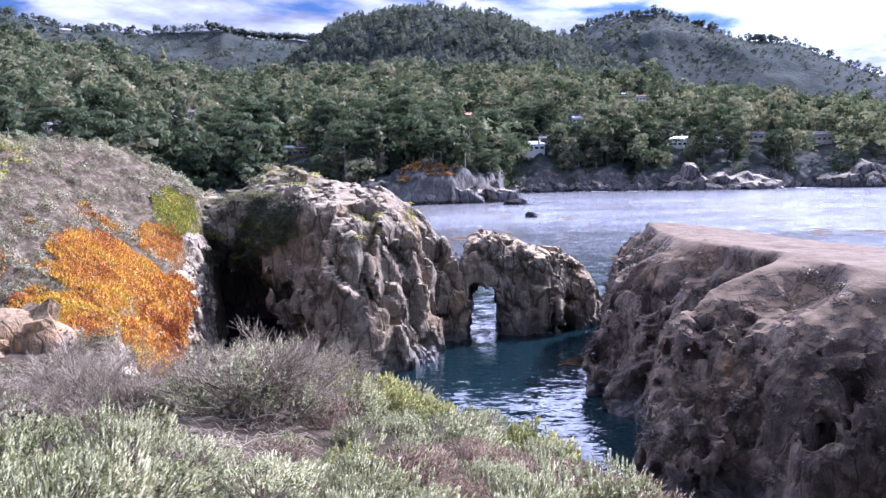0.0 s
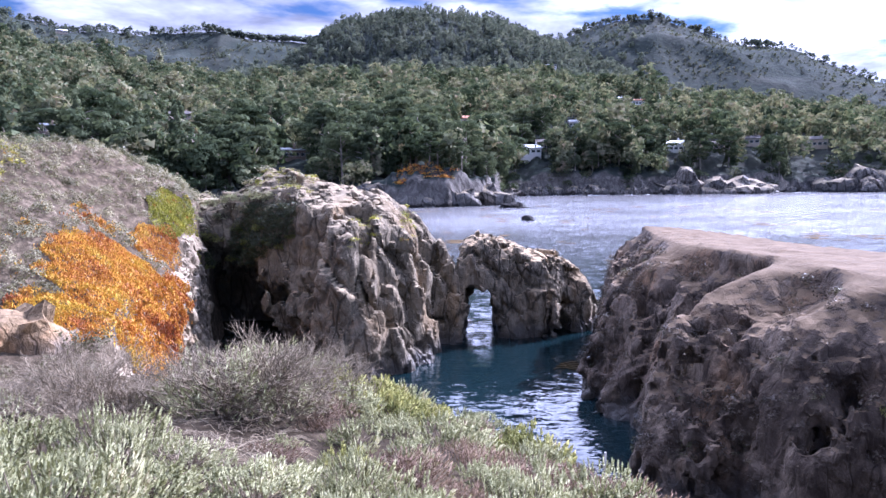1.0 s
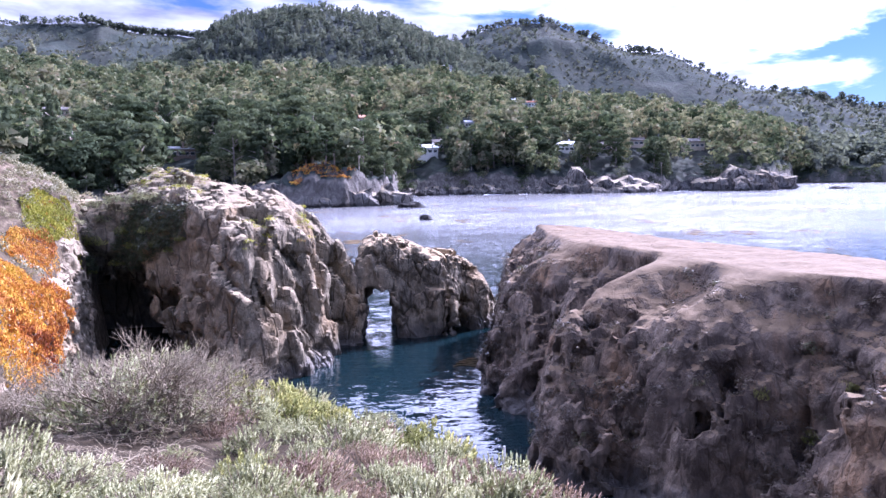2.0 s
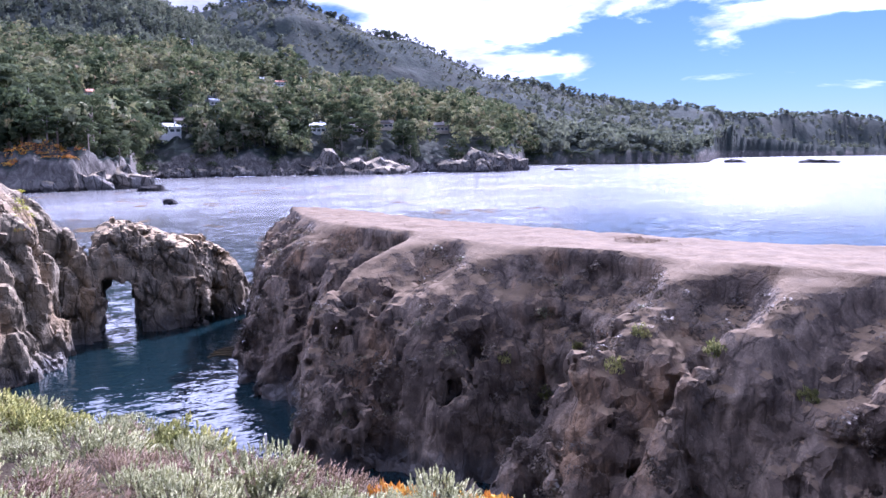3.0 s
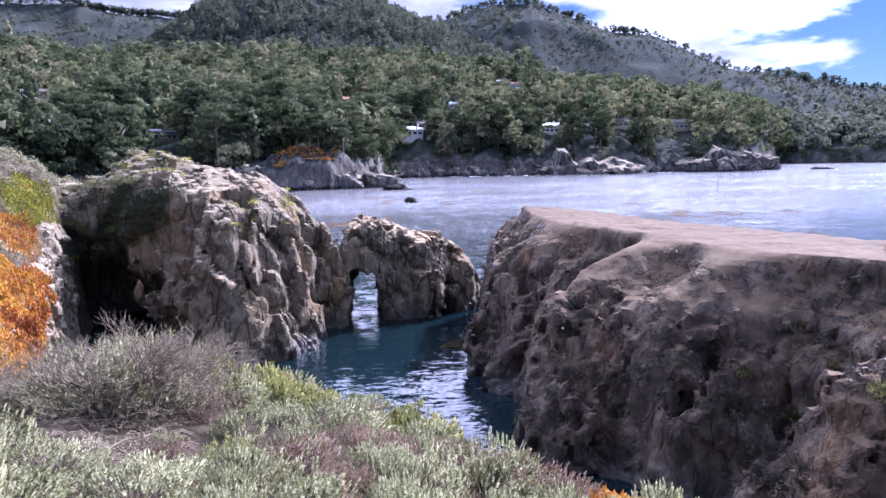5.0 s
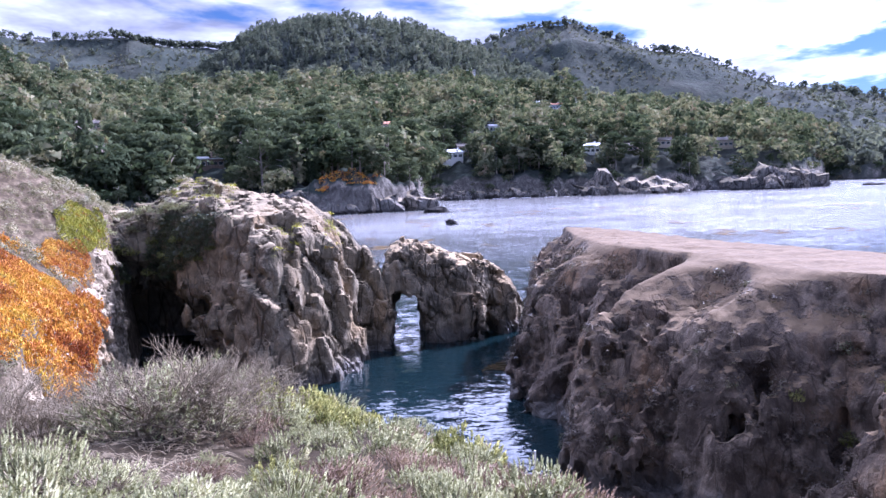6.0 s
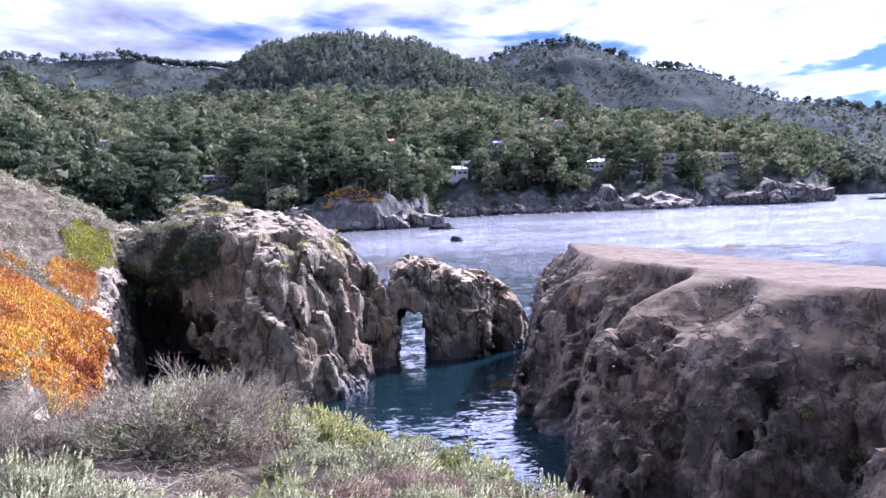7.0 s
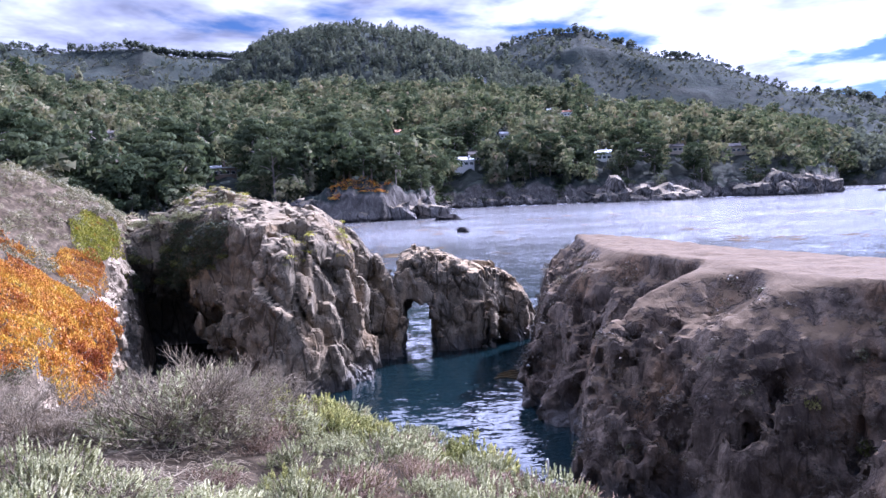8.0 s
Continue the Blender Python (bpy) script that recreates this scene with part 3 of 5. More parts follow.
ARCH = [(0.9, 60.2), (4.8, 60.8), (9.4, 61.2), (10.4, 63.0), (13.2, 63.6), (14.8, 67), (12.5, 72), (7.5, 70.5), (3.5, 68), (1.2, 66)]


def arch(x, y, z):
    d = inside_distance(x, y, ARCH)
    top = np.interp(x, [0, 1.5, 3.6, 6.6, 8.2, 9.2, 11.2, 13, 15], [7.0, 7.5, 8.5, 8.0, 7.0, 6.9, 6.2, 4.6, 2.2])
    top = top - 0.05 * (y - 64) ** 2 * 0.25
    f = smax(d - 0.6 + 0.13 * z, z - top, 0.9)
    hole = opening(x, y, z)
    notch = np.hypot((x - 10.7) / 1.5, np.hypot((y - 62) / 2.2, (z - 0.4) / 2.6)) - 1
    return np.maximum(np.maximum(f, -hole), -notch * 1.5)


v, f = surface(arch, (-1.5, 57.5, -2), (17, 74.5, 11), 0.17, 1.4, jointed(2.4, 0.58, 23, 0.8))
v, f = bury(v, f)
mesh_thing("arch_rock", mesh_of("arch_rock", v, f, False), mat_arch, "grey-tan sea rock pierced by a natural arch", "rock arch", kind="structure")

# flat-topped finger of land
FINGER = [(16.8, 60.5), (15.6, 54), (15.0, 46), (16.2, 41), (17.3, 36), (17.6, 31.5), (19.2, 28), (21.4, 25), (22.6, 20.5), (24.0, 17.3), (25.6, 14.0), (31, 2), (42, -14),
          (58, -14), (42, 6), (35, 16), (32.5, 20), (28.5, 27.5), (25.8, 33), (22.5, 44), (21.5, 54), (19.2, 60.5)]


def finger(x, y, z):
    d = inside_distance(x, y, FINGER)
    top = 9.55 + 0.012 * (x - 20) - 0.02 * (y - 35) * (y > 35) * 0.3
    # spurs that run down towards the cove, with gullies between them
    drop = np.maximum(9.5 - z, 0)
    west = sstep(26 - x, -4, 3)
    spur = 0
    for sy, wide, amt, run in ((35.4, 1.2, 4.6, 0.75), (29.8, 1.4, 2.8, 0.3), (20.8, 1.3, 3.3, 0.12), (16.6, 1.2, 2.9, 0.12), (11.0, 1.6, 2.6, 0.12), (46, 2.6, 0.9, 0.12), (52, 1.6, 0.8, 0.12)):
        spur = spur + amt * np.exp(-((y - sy + run * np.minimum(drop, 3.0)) / (wide + 0.22 * drop)) ** 2)
    cut = (1.25 * spur * (1 - np.exp(-drop / 1.0)) - 1.15 * sstep(drop, 0, 1.4) * (1 - sstep(y, 40, 46))) * np.clip(1.12 - drop / (9 + 7 * (1 - sstep(y, 29, 34))), 0, 1)
    k = (0.50 * drop + 0.35 * np.sqrt(drop)) * (1 - 0.62 * sstep(y, 42, 54)) + cut * west
    return smax(d + 0.5 - k, z - top, 0.22) * 0.7


def eroded(p):
    """Soft rock washed into upright ribs and hollows; the flat top stays even."""
    q = p * np.array([1, 1, 0.20])
    q = q + 0.5 * np.stack([vnoise(p * 0.3, 71), vnoise(p * 0.3, 72), vnoise(p * 0.3, 73)], 1)
    d1, d2, tag, face = cells(p * np.array([0.6, 0.6, 0.40]) + 0.4 * fbm(p * 0.4, 2, 75)[:, None], 38)
    e1, e2, tag2, face2 = cells(p * np.array([1.5, 1.5, 1.0]) + 0.3 * vnoise(p, 78)[:, None], 39)
    out = -1.05 * ridged(q * 0.33, 3, 74) - 0.40 * fbm(p * 0.8, 5, 76, 0.66) + 0.55 * (tag - 0.5) + 0.60 * face + 0.30 * np.exp(-(d2 - d1) * 14)
    out = out + 0.14 * (tag2 - 0.5) + 0.26 * face2 + 0.10 * np.exp(-(e2 - e1) * 12)
    return out * (0.05 + 0.95 * sstep(9.3 - p[:, 2], -0.1, 3.2)) * (1 + 0.5 * sstep(p[:, 1], 44, 54))


v, f = bury(*surface(finger, (6, 10, -2), (42, 66, 10.6), 0.20, 1.5, eroded))
BLUFF_SKIN = v
# its root runs on behind the look-out, coarser
v, f = joined([(v, f), bury(*surface(finger, (10, -14, -2), (58, 10.4, 10.6), 0.5, 1.5, eroded))])
mesh_thing("bluff", mesh_of("bluff", v, f, False), mat_bluff, "flat-topped brown earth bluff with steep eroded sides", "bluff", kind="structure")


# ---- far shore and hills ----
COAST = [(-60, 420), (-40, 360), (-20, 345), (-9, 352), (-7, 325), (-3.8, 316), (0.7, 317), (3.4, 330), (4.4, 352), (4.9, 470), (12, 490), (19, 500), (23.5, 520), (26, 548),
         (31.6, 566), (33.0, 612), (34.2, 880), (42, 930), (44.5, 965), (47.2, 1050), (47.9, 1120), (48.6, 2000), (60, 3300), (66, 4200), (75, 4400)]
MID = [(-60, 8.8), (-31, 8.8), (-26, 8.0), (-20, 7.3), (-15, 6.8), (-5, 6.9), (5, 6.9), (10, 6.5), (18, 5.0), (25, 3.9), (31, 2.9), (36, 1.5), (42, 1.1), (49, 0.5), (70, 0)]
PEAK = [(-40, 4), (-16, 6.6), (-12.2, 7.6), (-7, 10.4), (-3.5, 11.65), (0, 12.05), (4.4, 11.2), (8.7, 9.5), (12.1, 7.5), (18, 5.0), (24, 2), (40, 0)]
LEFT = [(-60, 8.5), (-31, 9.7), (-27, 9.1), (-22, 9.2), (-17, 9.8), (-8, 9.9), (-4, 8.4), (2, 5), (10, 1)]
RIGHT = [(0, 4.4), (8.5, 8.9), (12, 9.95), (16.6, 10.4), (19.8, 9.1), (23.2, 8.0), (25.5, 7.3), (27.6, 6.6), (31, 5.0), (36, 3.9), (38.7, 3.4), (42, 3.2), (48, 2.5), (51, 2.3), (55.4, 2.6), (58.2, 2.2),
         (60.6, 1.1), (63, 0.3), (70, -0.4)]


def along(az, table):
    a = np.array(table, float)
    return np.interp(az, a[:, 0], a[:, 1])


def rise(r, el):
    return 14 + r * np.tan(np.radians(el))


def far_height(az, r):
    """Height of the far land at an azimuth (degrees) and a distance."""
    x, y = r * np.sin(np.radians(az)), r * np.cos(np.radians(az))
    p = np.stack([x, y, 0 * x], 1)
    wob = fbm(p * 0.02, 4, 5)
    rc = along(az, COAST) + 7 * wob * np.clip(r / 900, 0.5, 2)
    d = r - rc
    cliff = 5.5 + 5.5 * sstep(az, 5, 9) + 3.5 * vnoise(p * 0.012, 77) + 2.5 * ridged(p * 0.05, 4, 41)
    cliff = cliff + 5 * np.exp(-((az + 1.5) / 4.0) ** 2)
    edge = cliff * sstep(d, -3, 9 + 5 * vnoise(p * 0.03, 4)) + 1.7 * ridged(p * 0.16, 3, 8) * sstep(d, -3, 3) * (1 - sstep(d, 20, 60))
    rm = np.interp(az, [-60, 30, 42, 50], [980, 980, 1300, 1500])
    r0 = np.interp(az, [-60, -10, 10, 30, 42], [345, 335, 360, 440, 760])
    s = np.clip((r - r0) / (rm - r0), 0, 1.25)
    mid = edge + np.maximum(rise(rm, along(az, MID)) - 12, 0) * s ** 1.15 * sstep(d, 0, 90)
    gul = ridged(p * 0.0028, 5, 61)
    zp = rise(1500, along(az, PEAK)) * (sstep(r, 780, 1500) - sstep(r, 1520, 2100) * 0.7) + 14 * gul * sstep(r, 900, 1300)
    zl = rise(2300, along(az, LEFT)) * (sstep(r, 1250, 2300) - sstep(r, 2320, 3000) * 0.5) + 34 * gul * sstep(r, 1300, 1700) * (1 - sstep(r, 2150, 2300))
    rr = np.interp(az, [0, 30, 44, 50, 60, 70], [2100, 2100, 2300, 2700, 3700, 4400])
    foot = np.interp(az, [0, 30, 40, 48, 50, 60, 70], [1150, 1000, 1150, 1300, 1700, 3150, 4050])
    foot = np.maximum(foot, rc - 10)
    zr = rise(rr, along(az, RIGHT)) * (sstep(r, foot, rr) - sstep(r, rr + 20, rr + 600) * 0.5) + 26 * gul * sstep(r, foot, foot + 300) * (1 - sstep(r, rr - 160, rr))
    land = sstep(d, -6, 0)
    zr = zr * sstep(d, 0, 120)
    h = np.maximum(np.maximum(mid, zp), np.maximum(zl, zr)) * land - 4 * (1 - land)
    return h


def far_land():
    az = np.concatenate([np.arange(-58, -34, 0.6), np.arange(-34, 64, 0.16), np.arange(64, 75, 0.6)])
    r = np.concatenate([np.arange(296, 640, 1.9), 640 * 1.0125 ** np.arange(0, 157)])
    A, Rr = np.meshgrid(az, r, indexing="ij")
    Z = far_height(A.ravel(), Rr.ravel())
    v = np.stack([(Rr * np.sin(np.radians(A))).ravel(), (Rr * np.cos(np.radians(A))).ravel(), Z], 1)
    a, b = len(az), len(r)
    i = (np.arange(a - 1)[:, None] * b + np.arange(b - 1)[None]).ravel()
    f = np.stack([i, i + 1, i + b + 1, i + b], 1)
    f = f[(Z[f] > -2.5).any(1)]
    return mesh_thing("far_hills", mesh_of("far_hills", v, f), mat_hills, "wooded coastal hills with a rocky shore across the bay", "hills", kind="structure")


far_land()
# ---- rocks in and by the sea ----
def boulder_mesh(name, rng, sx, sy, sz, rough=0.42, level=3):
    bm = bmesh.new()
    bmesh.ops.create_icosphere(bm, subdivisions=level, radius=1.0)
    v = np.array([q.co[:] for q in bm.verts])
    f = np.array([[q.index for q in p.verts] for p in bm.faces])
    bm.free()
    s = int(rng.integers(1, 9999))
    d1, d2, tag, face = cells(v * 1.5 + s, s)
    k = 1 + rough * (vnoise(v * 0.9 + s, s) * 0.5 + (tag - 0.5) * 0.6 + face * 0.9)
    v = v * k[:, None] * np.array([sx, sy, sz])
    return mesh_of(name, v, f, False)


rng = np.random.default_rng(4)


def polar(az, r):
    return r * math.sin(radians(az)), r * math.cos(radians(az))


def sea_rock(az, r, sx, sy, sz, label, low=-0.25, group="rocks in the bay"):
    x, y = polar(az, r)
    ob = mesh_thing("sea_rock", boulder_mesh("sea_rock", rng, sx, sy, sz), mat_sea_rock, label, "rock", group)
    ob.location = (x, y, sz * low)
    ob.rotation_euler = (0, 0, -radians(az))
    return ob


sea_rock(5.8, 305, 5.6, 3.2, 3.2, "low dark wave-washed rock in the bay")
sea_rock(7.0, 220, 2.0, 1.3, 2.1, "small pointed dark rock in the bay")
sea_rock(37.2, 614, 9.5, 4.0, 2.4, "flat dark rock off the far shore")
sea_rock(49.6, 1060, 15.0, 8.0, 7.0, "humped dark islet off the far point")
sea_rock(55.3, 1040, 21.0, 8.0, 6.5, "long dark islet in the glittering sea")

# broken rock along the far shore
for i in range(90):
    az = float(rng.uniform(4.8, 33.5))
    if i < 12:
        az = float(rng.uniform(-8, 4.3))
    rc = float(along(az, COAST))
    big = float(rng.uniform(0.5, 1.0)) ** 1.6
    tall = (2.5 + 6.0 * big) * (1.7 if 18.5 < az < 24 or 27 < az < 33 else 1.2 if i < 12 else 0.6)
    r = rc + float(rng.uniform(-5, 6)) + (6 if i < 12 else 0)
    x, y = polar(az, r)
    ob = mesh_thing("shore_rock", boulder_mesh("shore_rock", rng, tall * float(rng.uniform(0.9, 1.8)), tall * float(rng.uniform(0.8, 1.2)), tall, 0.5),
                    mat_coast, "grey weathered rock at the foot of the far shore", "rock", "rocks along the far shore")
    ob.location = (x, y, float(rng.uniform(-0.25, 0.15)) * tall)
    ob.rotation_euler = (0, 0, float(rng.uniform(0, 6.3)))


# ---- trees ----
def tufts(centers, normals, size, rng, stretch=1.3):
    """A leafy tuft (one triangle) at every centre."""
    n = len(centers)
    a = rng.normal(size=(n, 3))
    a -= normals * (a * normals).sum(1)[:, None] * 0.75
    a /= np.linalg.norm(a, axis=1)[:, None] + 1e-9
    b = np.cross(normals, a)
    b /= np.linalg.norm(b, axis=1)[:, None] + 1e-9
    s = np.broadcast_to(size, (n,))[:, None] * rng.uniform(0.6, 1.35, (n, 1))
    w = s * rng.uniform(0.35, 0.75, (n, 1))
    v = np.stack([centers - a * s * stretch * 0.5 + b * w, centers - a * s * stretch * 0.3 - b * w, centers + a * s * stretch * 0.6 + normals * s * 0.2], 1)
    nrm = normals + 0.30 * rng.normal(size=normals.shape)
    nrm /= np.linalg.norm(nrm, axis=1)[:, None]
    return v.reshape(-1, 3), np.repeat(nrm, 3, 0)


def ball_points(n, rng):
    p = rng.normal(size=(n, 3))
    return p / np.linalg.norm(p, axis=1)[:, None]


def crown_points(kind, n, rng):
    """Places and outward directions of leaf tufts on a crown of a tree 1 high."""
    if kind == "cone":
        t = 1 - np.sqrt(rng.uniform(0, 1, n))
        ang = rng.uniform(0, 6.283, n)
        ring = 1 - 0.35 * np.abs(np.sin(t * 26))
        rad = 0.27 * (1 - t) ** 0.85 * ring * rng.uniform(0.55, 1.08, n)
        p = np.stack([rad * np.cos(ang), rad * np.sin(ang), 0.12 + 0.88 * t], 1)
        d = np.stack([np.cos(ang), np.sin(ang), np.full(n, 0.35)], 1)
        return p, d / np.linalg.norm(d, axis=1)[:, None]
    lobes = []
    if kind == "pine":
        # flat plates of foliage, one over another, with gaps between
        for k in range(15):
            z = 0.36 + 0.60 * (k + rng.uniform(0, 0.7)) / 15
            reach = 0.36 * (1.1 - abs(z - 0.58) * 1.7) * rng.uniform(0.3, 1.0)
            an = k * 2.4 + rng.uniform(-0.5, 0.5)
            lobes.append((reach * math.cos(an), reach * math.sin(an), z, rng.uniform(0.09, 0.18), 0.035 + 0.035 * rng.uniform()))
    else:
        for _ in range(9):
            z = rng.uniform(0.25, 0.82)
            reach = 0.34 * math.sqrt(max(1 - ((z - 0.5) / 0.45) ** 2, 0.05)) * rng.uniform(0.3, 0.9)
            an = rng.uniform(0, 6.283)
            lobes.append((reach * math.cos(an), reach * math.sin(an), z, rng.uniform(0.14, 0.22), 0.12 + 0.06 * rng.uniform()))
    lobes = np.array(lobes)
    pick = lobes[rng.integers(0, len(lobes), n)]
    d = ball_points(n, rng)
    d[:, 2] = np.where(rng.uniform(size=n) < 0.7, np.abs(d[:, 2]), d[:, 2])
    p = pick[:, :3] + d * np.stack([pick[:, 3], pick[:, 3], pick[:, 4]], 1) * rng.uniform(0.75, 1.1, (n, 1))
    return p, d


def tree_crown(kind, n, size, rng):
    p, d = crown_points(kind, n, rng)
    return tufts(p, d, size, rng)


def tube(points, radii, sides=5):
    """Tapered limb along points."""
    pts = [Vector(q) for q in points]
    verts, faces = [], []
    for i, p in enumerate(pts):
        ax = (pts[min(i + 1, len(pts) - 1)] - pts[max(i - 1, 0)]).normalized()
        u = ax.orthogonal().normalized()
        w_ = ax.cross(u)
        for k in range(sides):
            a = k / sides * 2 * math.pi
            verts.append(p + (u * math.cos(a) + w_ * math.sin(a)) * radii[i])
    for i in range(len(pts) - 1):
        for k in range(sides):
            a, b = i * sides + k, i * sides + (k + 1) % sides
            faces.append((a, b, b + sides, a + sides))
    return np.array([q[:] for q in verts]), np.array(faces)


def tris(n):
    return np.arange(n * 3).reshape(n, 3)


def tree_proto(kind, rng, leaves):
    lean = rng.uniform(-0.05, 0.05, 2)
    wood = [tube([(0, 0, -0.04), (lean[0] * 0.5, lean[1] * 0.5, 0.35), (lean[0], lean[1], 0.80)], [0.024, 0.017, 0.006])]
    for _ in range(7):
        z = rng.uniform(0.3, 0.75)
        an = rng.uniform(0, 6.283)
        reach = rng.uniform(0.14, 0.28)
        s = (lean[0] * z / 0.8, lean[1] * z / 0.8, z)
        wood.append(tube([s, (s[0] + reach * 0.5 * math.cos(an), s[1] + reach * 0.5 * math.sin(an), z + 0.07), (s[0] + reach * math.cos(an), s[1] + reach * math.sin(an), z + 0.10)],
                         [0.011, 0.008, 0.003], 4))
    v, nv = tree_crown(kind, leaves, 0.034, rng)
    return mesh_of("trunk", *joined(wood)), mesh_of("crown", v, tris(leaves), True, nv)


TREE_LABELS = {"pine": "dark green spreading shore pine with bare lower trunk", "round": "rounded grey-green broadleaf tree among the pines",
               "cone": "dark pointed conifer among the shore trees"}
trng = np.random.default_rng(12)
protos = []
for kind, leaves in (("pine", 2600), ("pine", 2600), ("round", 2400), ("pine", 2400), ("cone", 1900), ("round", 2400), ("pine", 2400)):
    trunk_me, crown_me = tree_proto(kind, trng, leaves)
    protos.append((kind, trunk_me, crown_me))


def plant_tree(i, x, y, z, h, turn):
    kind, trunk_me, crown_me = protos[i]
    ob = base_thing("tree", TREE_LABELS[kind], "tree", (x, y, z), "trees along the far shore")
    ob.scale = (h, h, h * float(trng.uniform(0.85, 1.1)))
    ob.rotation_euler = (0, 0, turn)
    mesh_part("trunk", trunk_me, mat_bark, ob)
    mesh_part("crown", crown_me, mat_pine, ob)


def woods_spots(n, az0, az1, r0, r1, seed, gap=7.0):
    """Scattered places on the far land, thinned where they crowd."""
    g = np.random.default_rng(seed)
    az, r = g.uniform(az0, az1, n), np.sqrt(g.uniform(r0 ** 2, r1 ** 2, n))
    d = r - along(az, COAST)
    ok = d > 6
    az, r = az[ok], r[ok]
    x, y = r * np.sin(np.radians(az)), r * np.cos(np.radians(az))
    seen, keep = set(), []
    for i, key in enumerate(zip((x / gap).astype(int), (y / gap).astype(int))):
        if key not in seen:
            seen.add(key)
            keep.append(i)
    return az[keep], r[keep], g


HOUSES = [  # azimuth, elevation of the floor, width, depth, height, roof, walls, kind
    (7.2, 1.45, 15, 10, 4.2, "pale", "white", "gable"), (8.0, 1.9, 8, 8, 5.0, "dark", "wood", "gable"), (17.9, 1.6, 14, 10, 5.0, "pale", "white", "gable"),
    (-28.7, 3.15, 30, 10, 4.2, "pale", "wood", "flat"), (-30.9, 3.6, 14, 9, 4.0, "tile", "tan", "gable"), (-12.0, 1.45, 24, 10, 4.5, "pale", "wood", "flat"),
    (-8.7, 2.9, 9, 8, 5.0, "pale", "white", "gable"), (-19.6, 4.15, 22, 10, 4.5, "dark", "tan", "gable"), (2.6, 3.9, 16, 9, 4.5, "tile", "tan", "gable"),
    (18.3, 4.45, 14, 10, 6.5, "pale", "wood", "flat"), (20.3, 4.6, 20, 10, 5.0, "dark", "white", "gable"),
    (15.2, 5.1, 18, 9, 4.5, "tile", "white", "gable"), (24.0, 4.6, 16, 10, 4.5, "pale", "tan", "flat"), (26.5, 4.35, 26, 12, 7.0, "dark", "wood", "flat"),
    (27.4, 1.7, 18, 10, 5.0, "dark", "tan", "gable"), (23.3, 1.9, 12, 9, 4.0, "dark", "tan", "gable"),
    (16.7, 5.25, 10, 8, 5.0, "dark", "white", "flat"), (17.6, 5.15, 11, 8, 5.0, "pale", "white", "flat"), (18.6, 5.2, 10, 8, 5.5, "dark", "wood", "flat"), (17.2, 4.85, 12, 8, 5.0, "pale", "white", "flat"),
    (19.7, 4.95, 12, 9, 5.0, "dark", "tan", "flat"), (21.6, 5.1, 14, 9, 5.0, "dark", "wood", "flat"), (23.0, 5.2, 12, 9, 4.5, "pale", "wood", "gable"), (25.2, 5.0, 16, 9, 5.0, "dark", "wood", "flat"),
    (13.9, 5.3, 11, 8, 4.5, "pale", "tan", "gable"), (29.0, 4.6, 12, 9, 4.5, "dark", "tan", "gable"), (10.5, 3.6, 9, 8, 4.0, "pale", "white", "gable"), (21.0, 1.6, 10, 8, 4.0, "dark", "wood", "gable"), (8.6, 8.0, 22, 10, 6.0, "pale", "white", "flat"),
    (-27.0, 9.9, 26, 12, 6.0, "pale", "tan", "gable"), (46.0, 1.05, 44, 14, 5.5, "pale", "white", "flat"), (41.0, 1.5, 22, 12, 5.0, "pale", "tan", "gable"),
    (30.4, 3.6, 16, 9, 5.0, "pale", "white", "gable")]


def house_spot(az, el):
    r = np.arange(float(along(az, COAST)) + 14, 2600, 3.0)
    z = far_height(np.full(len(r), az), r)
    k = np.argmax(z >= 14 + r * math.tan(radians(el)))
    return float(r[k]), float(z[k])


SPOTS = [(h, *house_spot(h[0], h[1])) for h in HOUSES]


def clear_of_houses(az, r):
    """True where a tree would neither stand in a house nor hide it."""
    ok = np.ones(len(az), bool)
    for h, hr, hz in SPOTS:
        side = np.abs(np.radians(az - h[0])) * hr
        ok &= ~((side < h[2] * 0.5 + 2) & (r < hr + h[3] * 0.6) & (r > hr - (115 if h[1] < 4 else 170)))
    return ok


# trees of the near shore, each one a thing
az, r, g = woods_spots(1500, -34, 34, 330, 560, 21, 11.0)
ok = clear_of_houses(az, r) & (r - along(az, COAST) < 150)
az, r = az[ok], r[ok]
pick = np.argsort(r - along(az, COAST))[:220]
zz = far_height(az[pick], r[pick])
for i, (a, q, z) in enumerate(zip(az[pick], r[pick], zz)):
    x, y = polar(a, q)
    kind_i = int(g.choice([0, 1, 3, 6, 2, 5, 4], p=[0.20, 0.18, 0.15, 0.15, 0.12, 0.08, 0.12]))
    h = float(g.uniform(15, 36)) * (0.55 if q - float(along(a, COAST)) < 22 else 1.0) * (1.1 if a < 0 else 0.85)
    plant_tree(kind_i, x, y, z - 0.4, h, float(g.uniform(0, 6.28)))
near_keys = set(zip((az[pick] * 8).astype(int), (r[pick] / 9).astype(int)))


